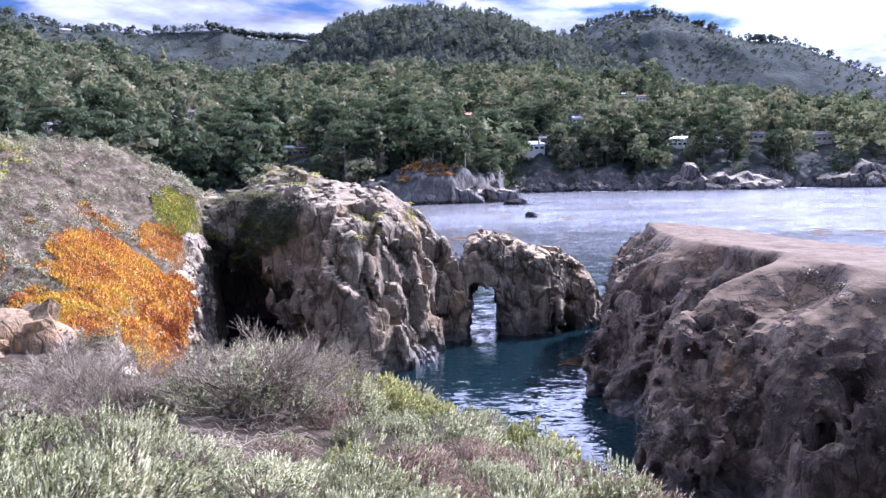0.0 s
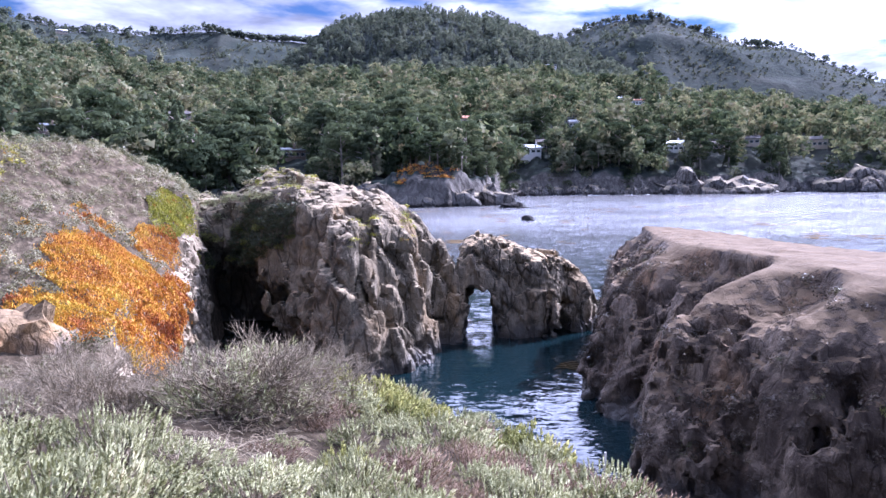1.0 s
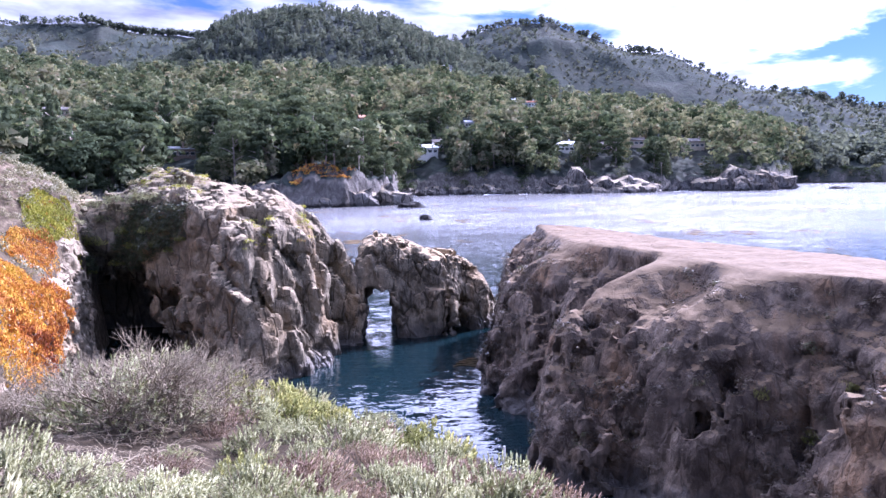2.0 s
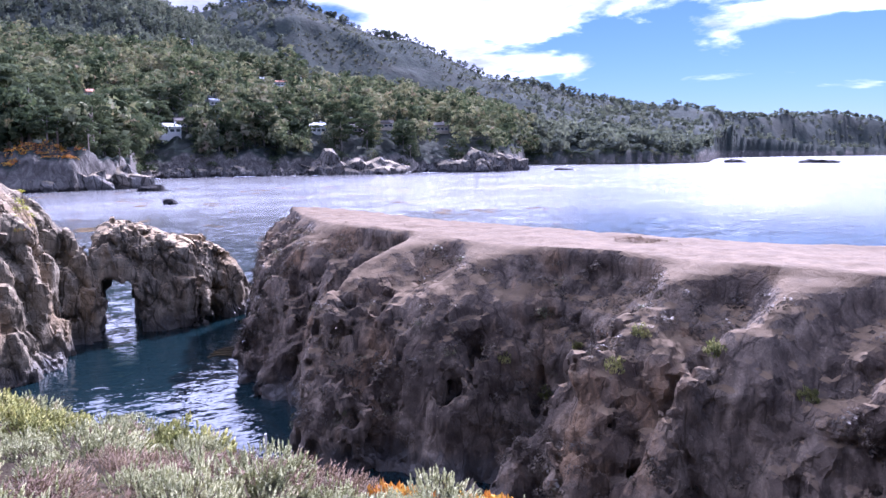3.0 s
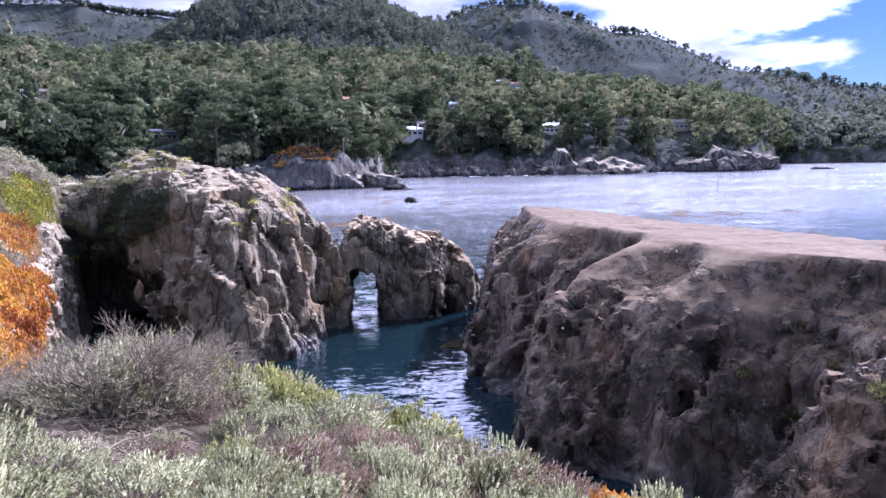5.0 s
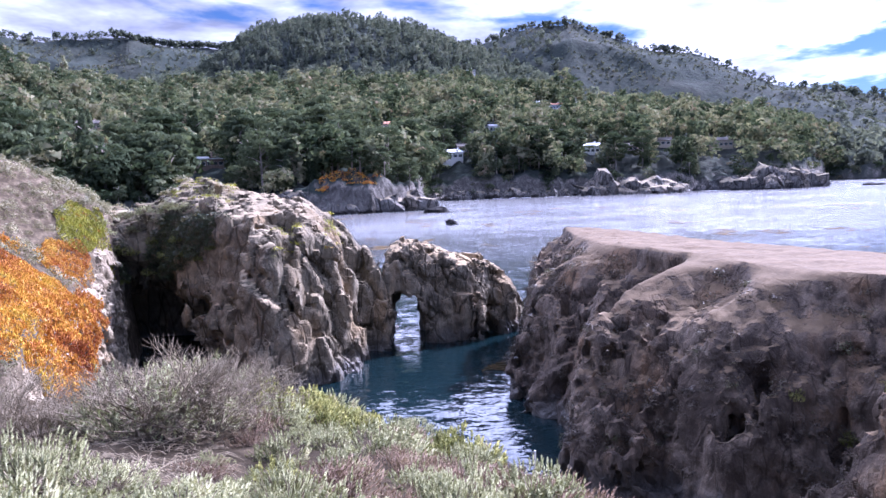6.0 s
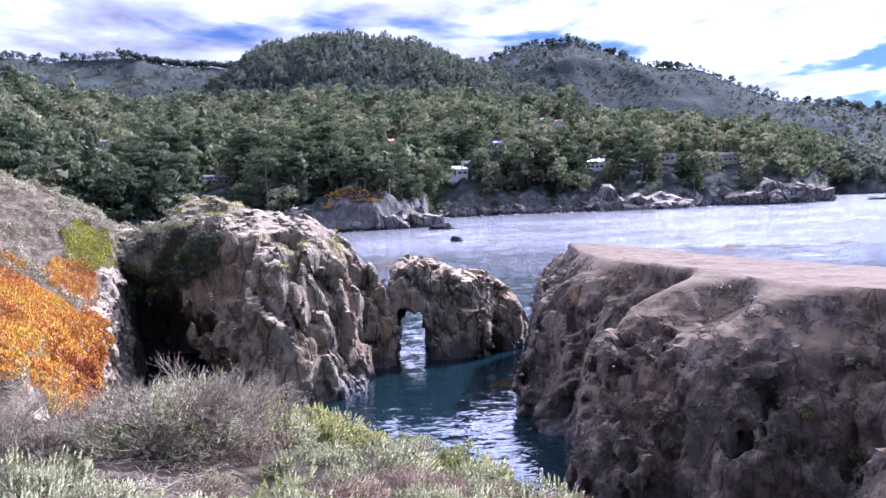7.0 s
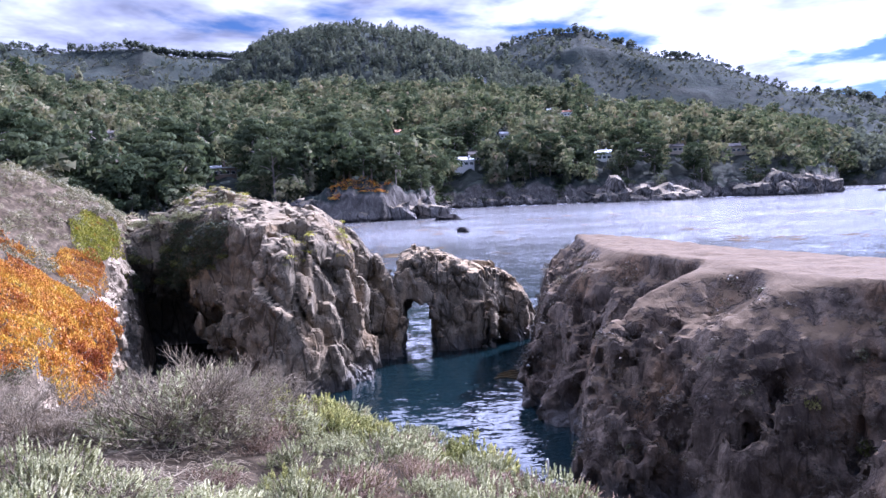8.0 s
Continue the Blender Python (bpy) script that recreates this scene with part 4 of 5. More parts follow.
def woods(name, label, az, r, g, kinds, leaves, size, low, high, mat, sink=0.06):
    """One sheet of far woods: trunks left out where crowns hide them."""
    zz = far_height(az, r)
    lib = []
    for k in range(9):
        kind = kinds[k % len(kinds)]
        p, d = crown_points(kind, leaves, g)
        lib.append(tufts(p, d, size, g))
    out = np.empty((len(az), leaves * 3, 3), np.float32)
    nrm = np.empty((len(az), leaves * 3, 3), np.float32)
    for i in range(len(az)):
        h = g.uniform(low, high) * (1.0 + 0.25 * g.normal() * 0.5)
        t = g.uniform(0, 6.283)
        c, s = math.cos(t), math.sin(t)
        v, nv = lib[g.integers(0, 9)]
        v = v * np.array([h * g.uniform(0.85, 1.25), h * g.uniform(0.85, 1.25), h])
        nrm[i, :, 0], nrm[i, :, 1], nrm[i, :, 2] = nv[:, 0] * c - nv[:, 1] * s, nv[:, 0] * s + nv[:, 1] * c, nv[:, 2]
        out[i, :, 0] = v[:, 0] * c - v[:, 1] * s + r[i] * math.sin(radians(az[i]))
        out[i, :, 1] = v[:, 0] * s + v[:, 1] * c + r[i] * math.cos(radians(az[i]))
        out[i, :, 2] = v[:, 2] + zz[i] - sink * h
    me = mesh_of(name, out.reshape(-1, 3), tris(len(az) * leaves), True, nrm.reshape(-1, 3))
    return mesh_thing(name, me, mat, label, "woods", kind="stuff")


az, r, g = woods_spots(9000, -36, 35, 335, 1020, 31, 12.5)
ok = clear_of_houses(az, r)
ok &= np.array([k not in near_keys for k in zip((az * 8).astype(int), (r / 9).astype(int))])
ok &= np.random.default_rng(3).uniform(size=len(az)) < 0.92
woods("woods", "dense mixed pine and oak woods on the slope", az[ok], r[ok], g, ("pine", "round", "pine", "round", "cone", "pine", "round", "pine", "pine"), 270, 0.070, 11, 33, mat_pine)

az, r, g = woods_spots(5200, -16, 17, 1020, 1560, 41, 11.0)
ok = clear_of_houses(az, r) & (far_height(az, r) > rise(1500, along(az, PEAK)) * sstep(r, 780, 1500) - 8)
woods("hill_conifers", "dark conifer woods on the middle hill", az[ok], r[ok], g, ("cone", "cone", "pine"), 80, 0.115, 11, 25, mat_conifer)

def skyline(az):
    """Distance at which the far land stands highest against the sky."""
    r = np.arange(1200.0, 4300.0, 12.0)
    return np.array([r[np.argmax((far_height(np.full(len(r), a), r) - 14) / r)] for a in az]) - 4


# scattered trees of the back ridges
az, r, g = woods_spots(2600, -36, 16, 1030, 2350, 51, 14.0)
ok = (r > 1600) & (np.random.default_rng(5).uniform(size=len(az)) < np.where((az < -24) | (r < 1800), 0.7, 0.12))
ok |= (az < -24) & (r < 1700)
az, r = az[ok], r[ok]
row = np.linspace(-17.2, -8.2, 120) + np.random.default_rng(6).uniform(-0.05, 0.05, 120)
az, r = np.concatenate([az, row]), np.concatenate([r, skyline(row)])
row = np.linspace(-31, -18, 46) + np.random.default_rng(7).uniform(-0.12, 0.12, 46)
az, r = np.concatenate([az, row]), np.concatenate([r, skyline(row)])
woods("ridge_trees", "thin rows of trees on the back ridge", az, r, g, ("pine", "round", "pine"), 60, 0.16, 15, 26, mat_conifer, 0.22)

az, r, g = woods_spots(5200, 8, 61, 880, 3750, 61, 15.0)
rr = np.interp(az, [0, 30, 44, 50, 60, 70], [2100, 2100, 2300, 2700, 3700, 4400])
chance = np.where(np.abs(r - rr) < 70, 0.8, np.where(az > 33, 0.85, np.where(r < 1250, 0.7, 0.04)))
ok = clear_of_houses(az, r) & (np.random.default_rng(8).uniform(size=len(az)) < chance)
az, r = az[ok], r[ok]
crest = np.concatenate([np.linspace(34, 60, 130), np.linspace(9.5, 20.5, 74), np.linspace(22.6, 24.6, 16), np.linspace(47, 59, 50), np.linspace(20, 36, 44)])
low_ = np.concatenate([np.linspace(33, 48, 620)])
crest = crest + np.random.default_rng(9).uniform(-0.2, 0.2, len(crest))
low_r = along(low_, COAST) + np.random.default_rng(10).uniform(14, 420, len(low_))

crest_r = skyline(crest)
az, r = np.concatenate([az, low_]), np.concatenate([r, low_r])
ok = clear_of_houses(az, r)
az, r = az[ok], r[ok]
woods("south_woods", "dark woods and scrub trees on the southern ridge", az, r, g, ("pine", "round", "round"), 64, 0.16, 12, 25, mat_conifer, 0.18)
woods("crest_trees", "large ragged trees along the southern crest", crest, crest_r, g, ("pine", "round", "round"), 90, 0.14, 9, 25, mat_conifer, 0.24)


# low chaparral on the open slopes
az, r, g = woods_spots(26000, -36, 45, 1080, 2400, 71, 10.0)
rr = np.interp(az, [0, 30, 44, 50], [2100, 2100, 2300, 2700])
ok = (r > 1150) & clear_of_houses(az, r) & ~((np.abs(az) < 15) & (r < 1560)) & np.where(az > 9, r < rr, r < 2330)
ok &= vnoise(np.stack([r * np.sin(np.radians(az)) * 0.012, r * np.cos(np.radians(az)) * 0.012, 0 * r], 1), 23) > -0.35
woods("chaparral", "grey-green chaparral covering the back hills", az[ok], r[ok], g, ("round", "round"), 18, 0.34, 3.5, 7.5, mat_chaparral, 0.42)


# ---- houses ----
def box(bm, x0, x1, y0, y1, z0, z1):
    m = Matrix.Translation(((x0 + x1) / 2, (y0 + y1) / 2, (z0 + z1) / 2)) @ Matrix.Diagonal((x1 - x0, y1 - y0, z1 - z0, 1))
    bmesh.ops.create_cube(bm, size=1.0, matrix=m)


ROOFS = {"pale": (mat_roof_pale, "pale grey"), "dark": (mat_roof_dark, "dark shingle"), "tile": (mat_roof_tile, "clay tile")}
WALLS = {"white": (mat_wall_white, "white"), "wood": (mat_wall_wood, "brown board"), "tan": (mat_wall_tan, "tan")}


def house(h, r, z):
    az, el, wide, deep, high, roof, wall, shape = h
    x, y = polar(az, r)
    ob = base_thing("house", f"{WALLS[wall][1]} house with a {ROOFS[roof][1]} {shape} roof among trees", "house", (x, y, z), "houses on the far slope")
    ob.rotation_euler = (0, 0, -radians(az + 10 * math.sin(az * 7)))
    wm, rm = WALLS[wall][0], ROOFS[roof][0]
    bm = bmesh.new()
    box(bm, -wide / 2, wide / 2, -deep / 2, deep / 2, -6, high)
    part("wall", bm, wm, ob)
    bm = bmesh.new()
    if shape == "gable":
        over, up = 0.8, deep * 0.26
        xs, ys = wide / 2 + over, deep / 2 + over
        low = high - 0.15
        vs = [bm.verts.new(c) for c in ((-xs, -ys, low), (xs, -ys, low), (xs, 0, low + up), (-xs, 0, low + up), (xs, ys, low), (-xs, ys, low),
                                        (-xs, -ys, low + 0.3), (xs, -ys, low + 0.3), (xs, 0, low + up + 0.3), (-xs, 0, low + up + 0.3), (xs, ys, low + 0.3), (-xs, ys, low + 0.3))]
        for q in ((0, 1, 2, 3), (3, 2, 4, 5), (6, 9, 8, 7), (9, 11, 10, 8), (0, 6, 7, 1), (5, 4, 10, 11), (0, 3, 9, 6), (3, 5, 11, 9), (1, 7, 8, 2), (2, 8, 10, 4)):
            bm.faces.new([vs[i] for i in q])
    else:
        box(bm, -wide / 2 - 0.9, wide / 2 + 0.9, -deep / 2 - 1.2, deep / 2 + 0.9, high + 0.003, high + 0.45)
        box(bm, -wide * 0.22, wide * 0.16, -deep * 0.2, deep * 0.4, high + 0.453, high + 1.6)
    part("roof", bm, rm, ob)
    count = max(3, int(wide / 3.4))
    rows = [(0.9, min(high - 0.7, 2.7))] if high < 6 else [(0.7, 2.5), (3.8, 5.8)]
    for z0, z1 in rows:
        for k in range(count):
            cx = -wide / 2 + (k + 0.5) * wide / count
            w2 = wide / count * 0.33
            bm = bmesh.new()
            box(bm, cx - w2 - 0.12, cx + w2 + 0.12, -deep / 2 - 0.07, -deep / 2 - 0.004, z0 - 0.12, z1 + 0.12)
            win = part("window", bm, mat_wall_white, ob)
            bm = bmesh.new()
            box(bm, cx - w2, cx + w2, -deep / 2 - 0.10, -deep / 2 - 0.074, z0, z1)
            part("pane", bm, mat_glass, win)
    bm = bmesh.new()
    box(bm, wide * 0.22, wide * 0.22 + 1.1, 0.6, 1.7, high, high + deep * 0.26 + 1.6)
    part("chimney", bm, wm, ob)


for h, r_, z_ in SPOTS:
    house(h, r_, z_)
# ---- near plants ----
def shoots_mesh(name, rng, shoots, leaves, leaf, thin, dome, spread, shoot, clumps, gather):
    """A mound of upright leafy plumes gathered into clumps with dark gaps between; 1 m across before scaling."""
    heart = ball_points(clumps, rng)
    heart[:, 2] = np.abs(heart[:, 2]) ** 0.8
    high = rng.uniform(0.62, 1.12, clumps)
    which = rng.integers(0, clumps, shoots)
    d = heart[which] + rng.normal(size=(shoots, 3)) * gather
    d[:, 2] = np.abs(d[:, 2])
    d /= np.linalg.norm(d, axis=1)[:, None]
    away = np.linalg.norm(d - heart[which], axis=1) / gather
    tip = d * np.array(dome) * (high[which] * (1.04 - 0.10 * away) * rng.uniform(0.90, 1.06, shoots))[:, None]
    ax = heart[which] * spread + np.array([0, 0, 0.75]) + rng.normal(size=(shoots, 3)) * 0.14
    ax /= np.linalg.norm(ax, axis=1)[:, None]
    t = np.linspace(0.0, 1.0, leaves) ** 0.8
    base = tip[:, None] - ax[:, None] * shoot * (1 - t)[None, :, None]
    out = rng.normal(size=(shoots, leaves, 3))
    out -= ax[:, None] * (out * ax[:, None]).sum(2)[:, :, None]
    out /= np.linalg.norm(out, axis=2)[:, :, None] + 1e-9
    way_ = out * (1.0 - 0.75 * t)[None, :, None] + ax[:, None] * (0.45 + 0.6 * t)[None, :, None]
    way_ /= np.linalg.norm(way_, axis=2)[:, :, None]
    side = np.cross(way_, out + 0.4 * rng.normal(size=(shoots, leaves, 3)))
    side /= np.linalg.norm(side, axis=2)[:, :, None] + 1e-9
    ln = leaf * rng.uniform(0.7, 1.3, (shoots, leaves, 1))
    v = np.stack([base + side * thin, base + way_ * ln, base - side * thin], 2)
    nrm = out * 0.75 + ax[:, None] * (0.2 + 0.7 * t)[None, :, None] + d[:, None] * 0.35
    nrm /= np.linalg.norm(nrm, axis=2)[:, :, None]
    face = np.cross(v[:, :, 1] - v[:, :, 0], v[:, :, 2] - v[:, :, 0])
    back = (face * nrm).sum(2) < 0
    v[back] = v[back][:, ::-1]
    return mesh_of(name, v.reshape(-1, 3), tris(shoots * leaves), True, np.repeat(nrm.reshape(-1, 3), 3, 0))


def stems_mesh(name, rng, count, dome):
    pieces = []
    for _ in range(count):
        d = ball_points(1, rng)[0]
        d[2] = abs(d[2]) + 0.2
        e = d * np.array(dome) * 0.66
        pieces.append(tube([(0, 0, -0.05), tuple(e * 0.5 + rng.normal(size=3) * 0.02), tuple(e)], [0.007, 0.005, 0.003], 3))
    return mesh_of(name, *joined(pieces))


def twig_mesh(name, rng, stems=11, fork=3, depth=4):
    """A leafless bush: stems that fork again and again; 1 m high before scaling."""
    pieces = []

    def grow(p, d, ln, rad, level):
        m_ = p + d * ln * 0.5 + rng.normal(size=3) * ln * 0.06
        e = p + d * ln + rng.normal(size=3) * ln * 0.08
        pieces.append(tube([tuple(p), tuple(m_), tuple(e)], [rad, rad * 0.8, rad * 0.6], 3))
        if level == 0:
            return
        for k in range(fork if level > 1 else 2):
            nd = d + rng.normal(size=3) * 0.36 + np.array([0, 0, 0.05])
            nd /= np.linalg.norm(nd)
            s = p + (e - p) * rng.uniform(0.55, 1.0)
            grow(s, nd, ln * rng.uniform(0.6, 0.85), rad * 0.6, level - 1)

    for _ in range(stems):
        an = rng.uniform(0, 6.283)
        out = rng.uniform(0.2, 1.0)
        d = np.array([math.cos(an) * out, math.sin(an) * out, 0.85])
        grow(np.array([math.cos(an), math.sin(an), 0]) * 0.06, d / np.linalg.norm(d), rng.uniform(0.24, 0.38), 0.013, depth)
    return mesh_of(name, *joined(pieces))


brng = np.random.default_rng(77)
DOME = (0.5, 0.5, 0.44)
STEMS = [stems_mesh("stem", brng, 26, DOME) for _ in range(2)]
SAGE = [shoots_mesh("foliage", brng, 560, 34, 0.0185, 0.0048, DOME, 0.9, 0.075, 54, 0.120) for _ in range(4)]
SAGE_FAR = [shoots_mesh("foliage", brng, 380, 26, 0.024, 0.0066, DOME, 0.9, 0.085, 40, 0.13) for _ in range(3)]
OLIVE = [shoots_mesh("foliage", brng, 260, 20, 0.040, 0.012, DOME, 0.7, 0.10, 30, 0.16) for _ in range(3)]
BROWN = [shoots_mesh("foliage", brng, 260, 16, 0.040, 0.0055, (0.5, 0.5, 0.36), 0.9, 0.22, 50, 0.22) for _ in range(3)]
TWIGS = [twig_mesh("branch_tangle", brng) for _ in range(4)]
GREENTIP = [shoots_mesh("foliage", brng, 170, 14, 0.034, 0.005, (0.50, 0.50, 0.80), 0.6, 0.16, 40, 0.14) for _ in range(2)]

KINDS = {
    "sage": ("silver-green leafy mound on the knoll", "shrub", "silver shrubs on the knoll", SAGE, mat_sage),
    "olive": ("yellow-green leafy bush near the cliff edge", "shrub", "green bushes on the knoll", OLIVE, mat_olive),
    "brown": ("low dry red-brown shrub near the cliff edge", "shrub", "dry low shrubs on the knoll", BROWN, mat_brush),
}


def floor_at(x, y):
    return float(near_height(np.array([x]), np.array([y]))[0])


def shrub(kind, x, y, wide, tall):
    label, cat, group, meshes, mat = KINDS[kind]
    ob = base_thing("shrub", label, cat, (x, y, floor_at(x, y) - 0.05), group)
    ob.scale = (wide, wide * float(brng.uniform(0.85, 1.15)), tall)
    ob.rotation_euler = (0, 0, float(brng.uniform(0, 6.28)))
    mesh_part("stem", STEMS[int(brng.integers(0, len(STEMS)))], mat_twig, ob, "grey woody stems")
    if kind == "sage" and math.hypot(x, y) > 7.2:
        meshes = SAGE_FAR
    mesh_part("foliage", meshes[int(brng.integers(0, len(meshes)))], mat, ob)


def dry_bush(x, y, wide, tall, green):
    ob = base_thing("dry_bush", "tangled grey leafless bush with bare twigs" if not green else "grey twiggy bush with sparse green leaves", "bush",
                    (x, y, floor_at(x, y) - 0.04), "dry bushes on the knoll")
    ob.scale = (wide, wide, tall)
    ob.rotation_euler = (0, 0, float(brng.uniform(0, 6.28)))
    mesh_part("branch_tangle", TWIGS[int(brng.integers(0, 3))], mat_twig, ob)
    if green:
        mesh_part("foliage", GREENTIP[int(brng.integers(0, 2))], mat_sage, ob, "sparse grey-green leaves")


# dry bushes behind the silver mounds: a few big ones, low ones between
for az, r, wide, tall, green in ((-34.0, 11.2, 1.7, 0.80, False), (-30.6, 11.4, 1.6, 0.85, False), (-27.6, 11.0, 1.7, 1.15, False), (-25.6, 11.3, 1.6, 1.20, False), (-24.0, 10.8, 1.3, 0.95, False),
                                 (-22.4, 11.6, 1.1, 0.60, True), (-19.0, 10.4, 1.7, 1.25, True), (-16.6, 10.0, 2.1, 1.50, True), (-14.0, 10.3, 2.0, 1.35, False), (-11.4, 10.7, 1.9, 1.20, False),
                                 (-9.4, 11.4, 1.4, 0.85, False), (-36.0, 10.2, 1.5, 0.9, True), (-17.6, 12.0, 1.7, 1.2, False), (-13.0, 12.0, 1.7, 1.15, True), (-28.6, 10.1, 1.0, 0.55, False),
                                 (-31.8, 9.8, 1.2, 0.65, True), (-20.6, 11.4, 1.3, 0.80, True), (-12.6, 9.5, 1.3, 0.75, True)):
    x, y = polar(az, r)
    dry_bush(x, y, wide, tall, green)


def knoll_kind(az, r, q):
    """What grows where on the knoll; None is bare soil."""
    brink = min(15.0 - 0.22 * (az + 6), 14.8)
    if r > brink:
        return None
    if -25 < az < -13.5 and 6.3 < r < 10.0:
        return None if q < 0.9 else "brown"
    if az < -10:
        return "sage" if r < 8.4 else None
    if -10 < az < 1 and 10.2 < r < 13.5:
        return "olive" if q < 0.7 else "sage"
    if az > 1 and r > 7.2 + 1.6 * q:
        return "brown" if q < 0.50 else ("olive" if q < 0.66 else "sage")
    return "sage" if q < 0.80 else ("brown" if q < 0.92 else "olive")


# scattered mounds
seen = []
for _ in range(5200):
    az = float(brng.uniform(-42, 40))
    r = math.sqrt(float(brng.uniform(4.3 ** 2, 14.8 ** 2)))
    q = 0.5 + 0.5 * float(vnoise(np.array([[r * math.sin(radians(az)) * 0.7, r * math.cos(radians(az)) * 0.7, 3.0]]), 14)[0]) * 1.3 + float(brng.uniform(-0.15, 0.15))
    kind = knoll_kind(az, r, q)
    if kind is None:
        continue
    x, y = polar(az, r)
    gap = (0.54 if kind != "brown" else 0.50) * (1.2 if az < -25 and r < 7.5 else 1.0)
    if any((x - a) ** 2 + (y - b) ** 2 < gap * gap for a, b in seen):
        continue
    seen.append((x, y))
    wide = float(brng.uniform(0.65, 1.35))
    tall = wide * float(brng.uniform(0.75, 1.25))
    if az < -25 and r < 7.5:
        wide, tall = wide * 1.3, tall * 1.5
    elif az < -10:
        tall *= 0.7
    if kind == "brown":
        tall *= 0.75
    shrub(kind, x, y, wide, tall)
    if len(seen) >= 470:
        break



def skin_at(skin, az, el):
    """The point of a rock's skin that is met first in a direction from the look-out."""
    d = skin - np.array(EYE)
    flat_ = np.hypot(d[:, 0], d[:, 1])
    off = np.hypot(np.degrees(np.arctan2(d[:, 0], d[:, 1])) - az, np.degrees(np.arctan2(d[:, 2], flat_)) - el)
    near_ = skin[off < max(0.45, off.min() + 0.1)]
    return near_[np.argmin(np.hypot(near_[:, 0], near_[:, 1]))]


def rock_plant(skin, az, el, wide, tall, meshes, mat, label, group):
    x, y, z = (float(c) for c in skin_at(skin, az, el))
    ob = base_thing("shrub", label, "shrub", (x, y, z - 0.1), group)
    ob.scale, ob.rotation_euler = (wide, wide, tall), (0, 0, float(brng.uniform(0, 6.28)))
    mesh_part("stem", STEMS[0], mat_twig, ob, "grey woody stems")
    mesh_part("foliage", meshes[int(brng.integers(0, len(meshes)))], mat, ob)


for az, el, wide in ((-19.3, -2.0, 1.7), (-17.6, -1.6, 1.9), (-16.3, -1.4, 2.2), (-15.0, -1.5, 2.4), (-13.9, -1.4, 2.0), (-18.5, -3.0, 1.6), (-17.0, -2.6, 1.8), (-20.2, -2.2, 1.5)):
    rock_plant(HEAD_SKIN, az, el, wide, wide * 0.8, SAGE_FAR, mat_scrub, "rounded grey-green bush on the headland's top", "bushes on the headland")
for az, el, wide in ((-18.2, -4.0, 1.7), (-17.2, -4.8, 2.0), (-16.2, -3.8, 1.8), (-15.4, -5.0, 1.9), (-14.6, -3.8, 1.7), (-18.8, -5.4, 1.6), (-14.0, -4.8, 1.4), (-13.0, -5.6, 1.3), (-16.6, -6.0, 1.5),
                     (-12.2, -4.6, 1.2), (-19.2, -3.2, 1.5), (-18.0, -6.4, 1.2)):
    rock_plant(HEAD_SKIN, az, el, wide, wide * 0.7, OLIVE, mat_dark, "dark green scrub hanging on the headland", "scrub on the headland")
for az, el, wide, tall in ((43.0, -6.3, 2.4, 1.0), (44.2, -6.35, 1.6, 0.8), (46.2, -6.5, 1.2, 0.5), (23.0, -4.5, 0.7, 0.35), (49.5, -6.7, 0.8, 0.4)):
    rock_plant(BLUFF_SKIN, az, el, wide, tall, BROWN, mat_brush, "low dry shrub on the bluff's flat top", "shrubs on the bluff")
for az, el, wide in ((43.3, -13.4, 0.9), (48.7, -14.5, 1.0), (41.2, -16.3, 1.0), (33.1, -16.2, 0.8), (55.4, -16.9, 0.9), (36.2, -18.4, 0.9), (38.7, -14.6, 0.8)):
    rock_plant(BLUFF_SKIN, az, el, wide, wide * 1.1, OLIVE, mat_olive, "small yellow-green plant clinging to the bluff", "plants on the bluff")

# dead twigs littering the bare hollow among the bushes
lrng = np.random.default_rng(33)
pieces = []
for _ in range(900):
    a, r = float(lrng.uniform(-27, -11)), float(lrng.uniform(5.8, 10.6))
    x, y = polar(a, r)
    t, ln = float(lrng.uniform(0, 6.28)), float(lrng.uniform(0.08, 0.34))
    z = floor_at(x, y) + 0.02
    end = (x + math.cos(t) * ln, y + math.sin(t) * ln)
    pieces.append(tube([(x, y, z), ((x + end[0]) / 2, (y + end[1]) / 2, z + float(lrng.uniform(0.0, 0.05))), (*end, floor_at(*end) + 0.015)], [0.006, 0.005, 0.003], 3))
mesh_thing("twig_litter", mesh_of("twig_litter", *joined(pieces)), mat_twig, "dead grey twigs littering bare soil among bushes", "litter", kind="stuff")

# white post near the edge of the knoll
px_, py_ = polar(13.2, 11.3)
bm = bmesh.new()
bmesh.ops.create_cone(bm, cap_ends=True, segments=10, radius1=0.022, radius2=0.020, depth=0.80, matrix=Matrix.Translation((0, 0, 0.16)))
bmesh.ops.bevel(bm, geom=bm.edges[:], offset=0.004, segments=1, affect="EDGES")
me = bpy.data.meshes.new("post")
bm.to_mesh(me)
bm.free()
ob = mesh_thing("post", me, mat_post, "thin weathered pale post standing in the shrubs", "post")
ob.location = (px_, py_, floor_at(px_, py_))

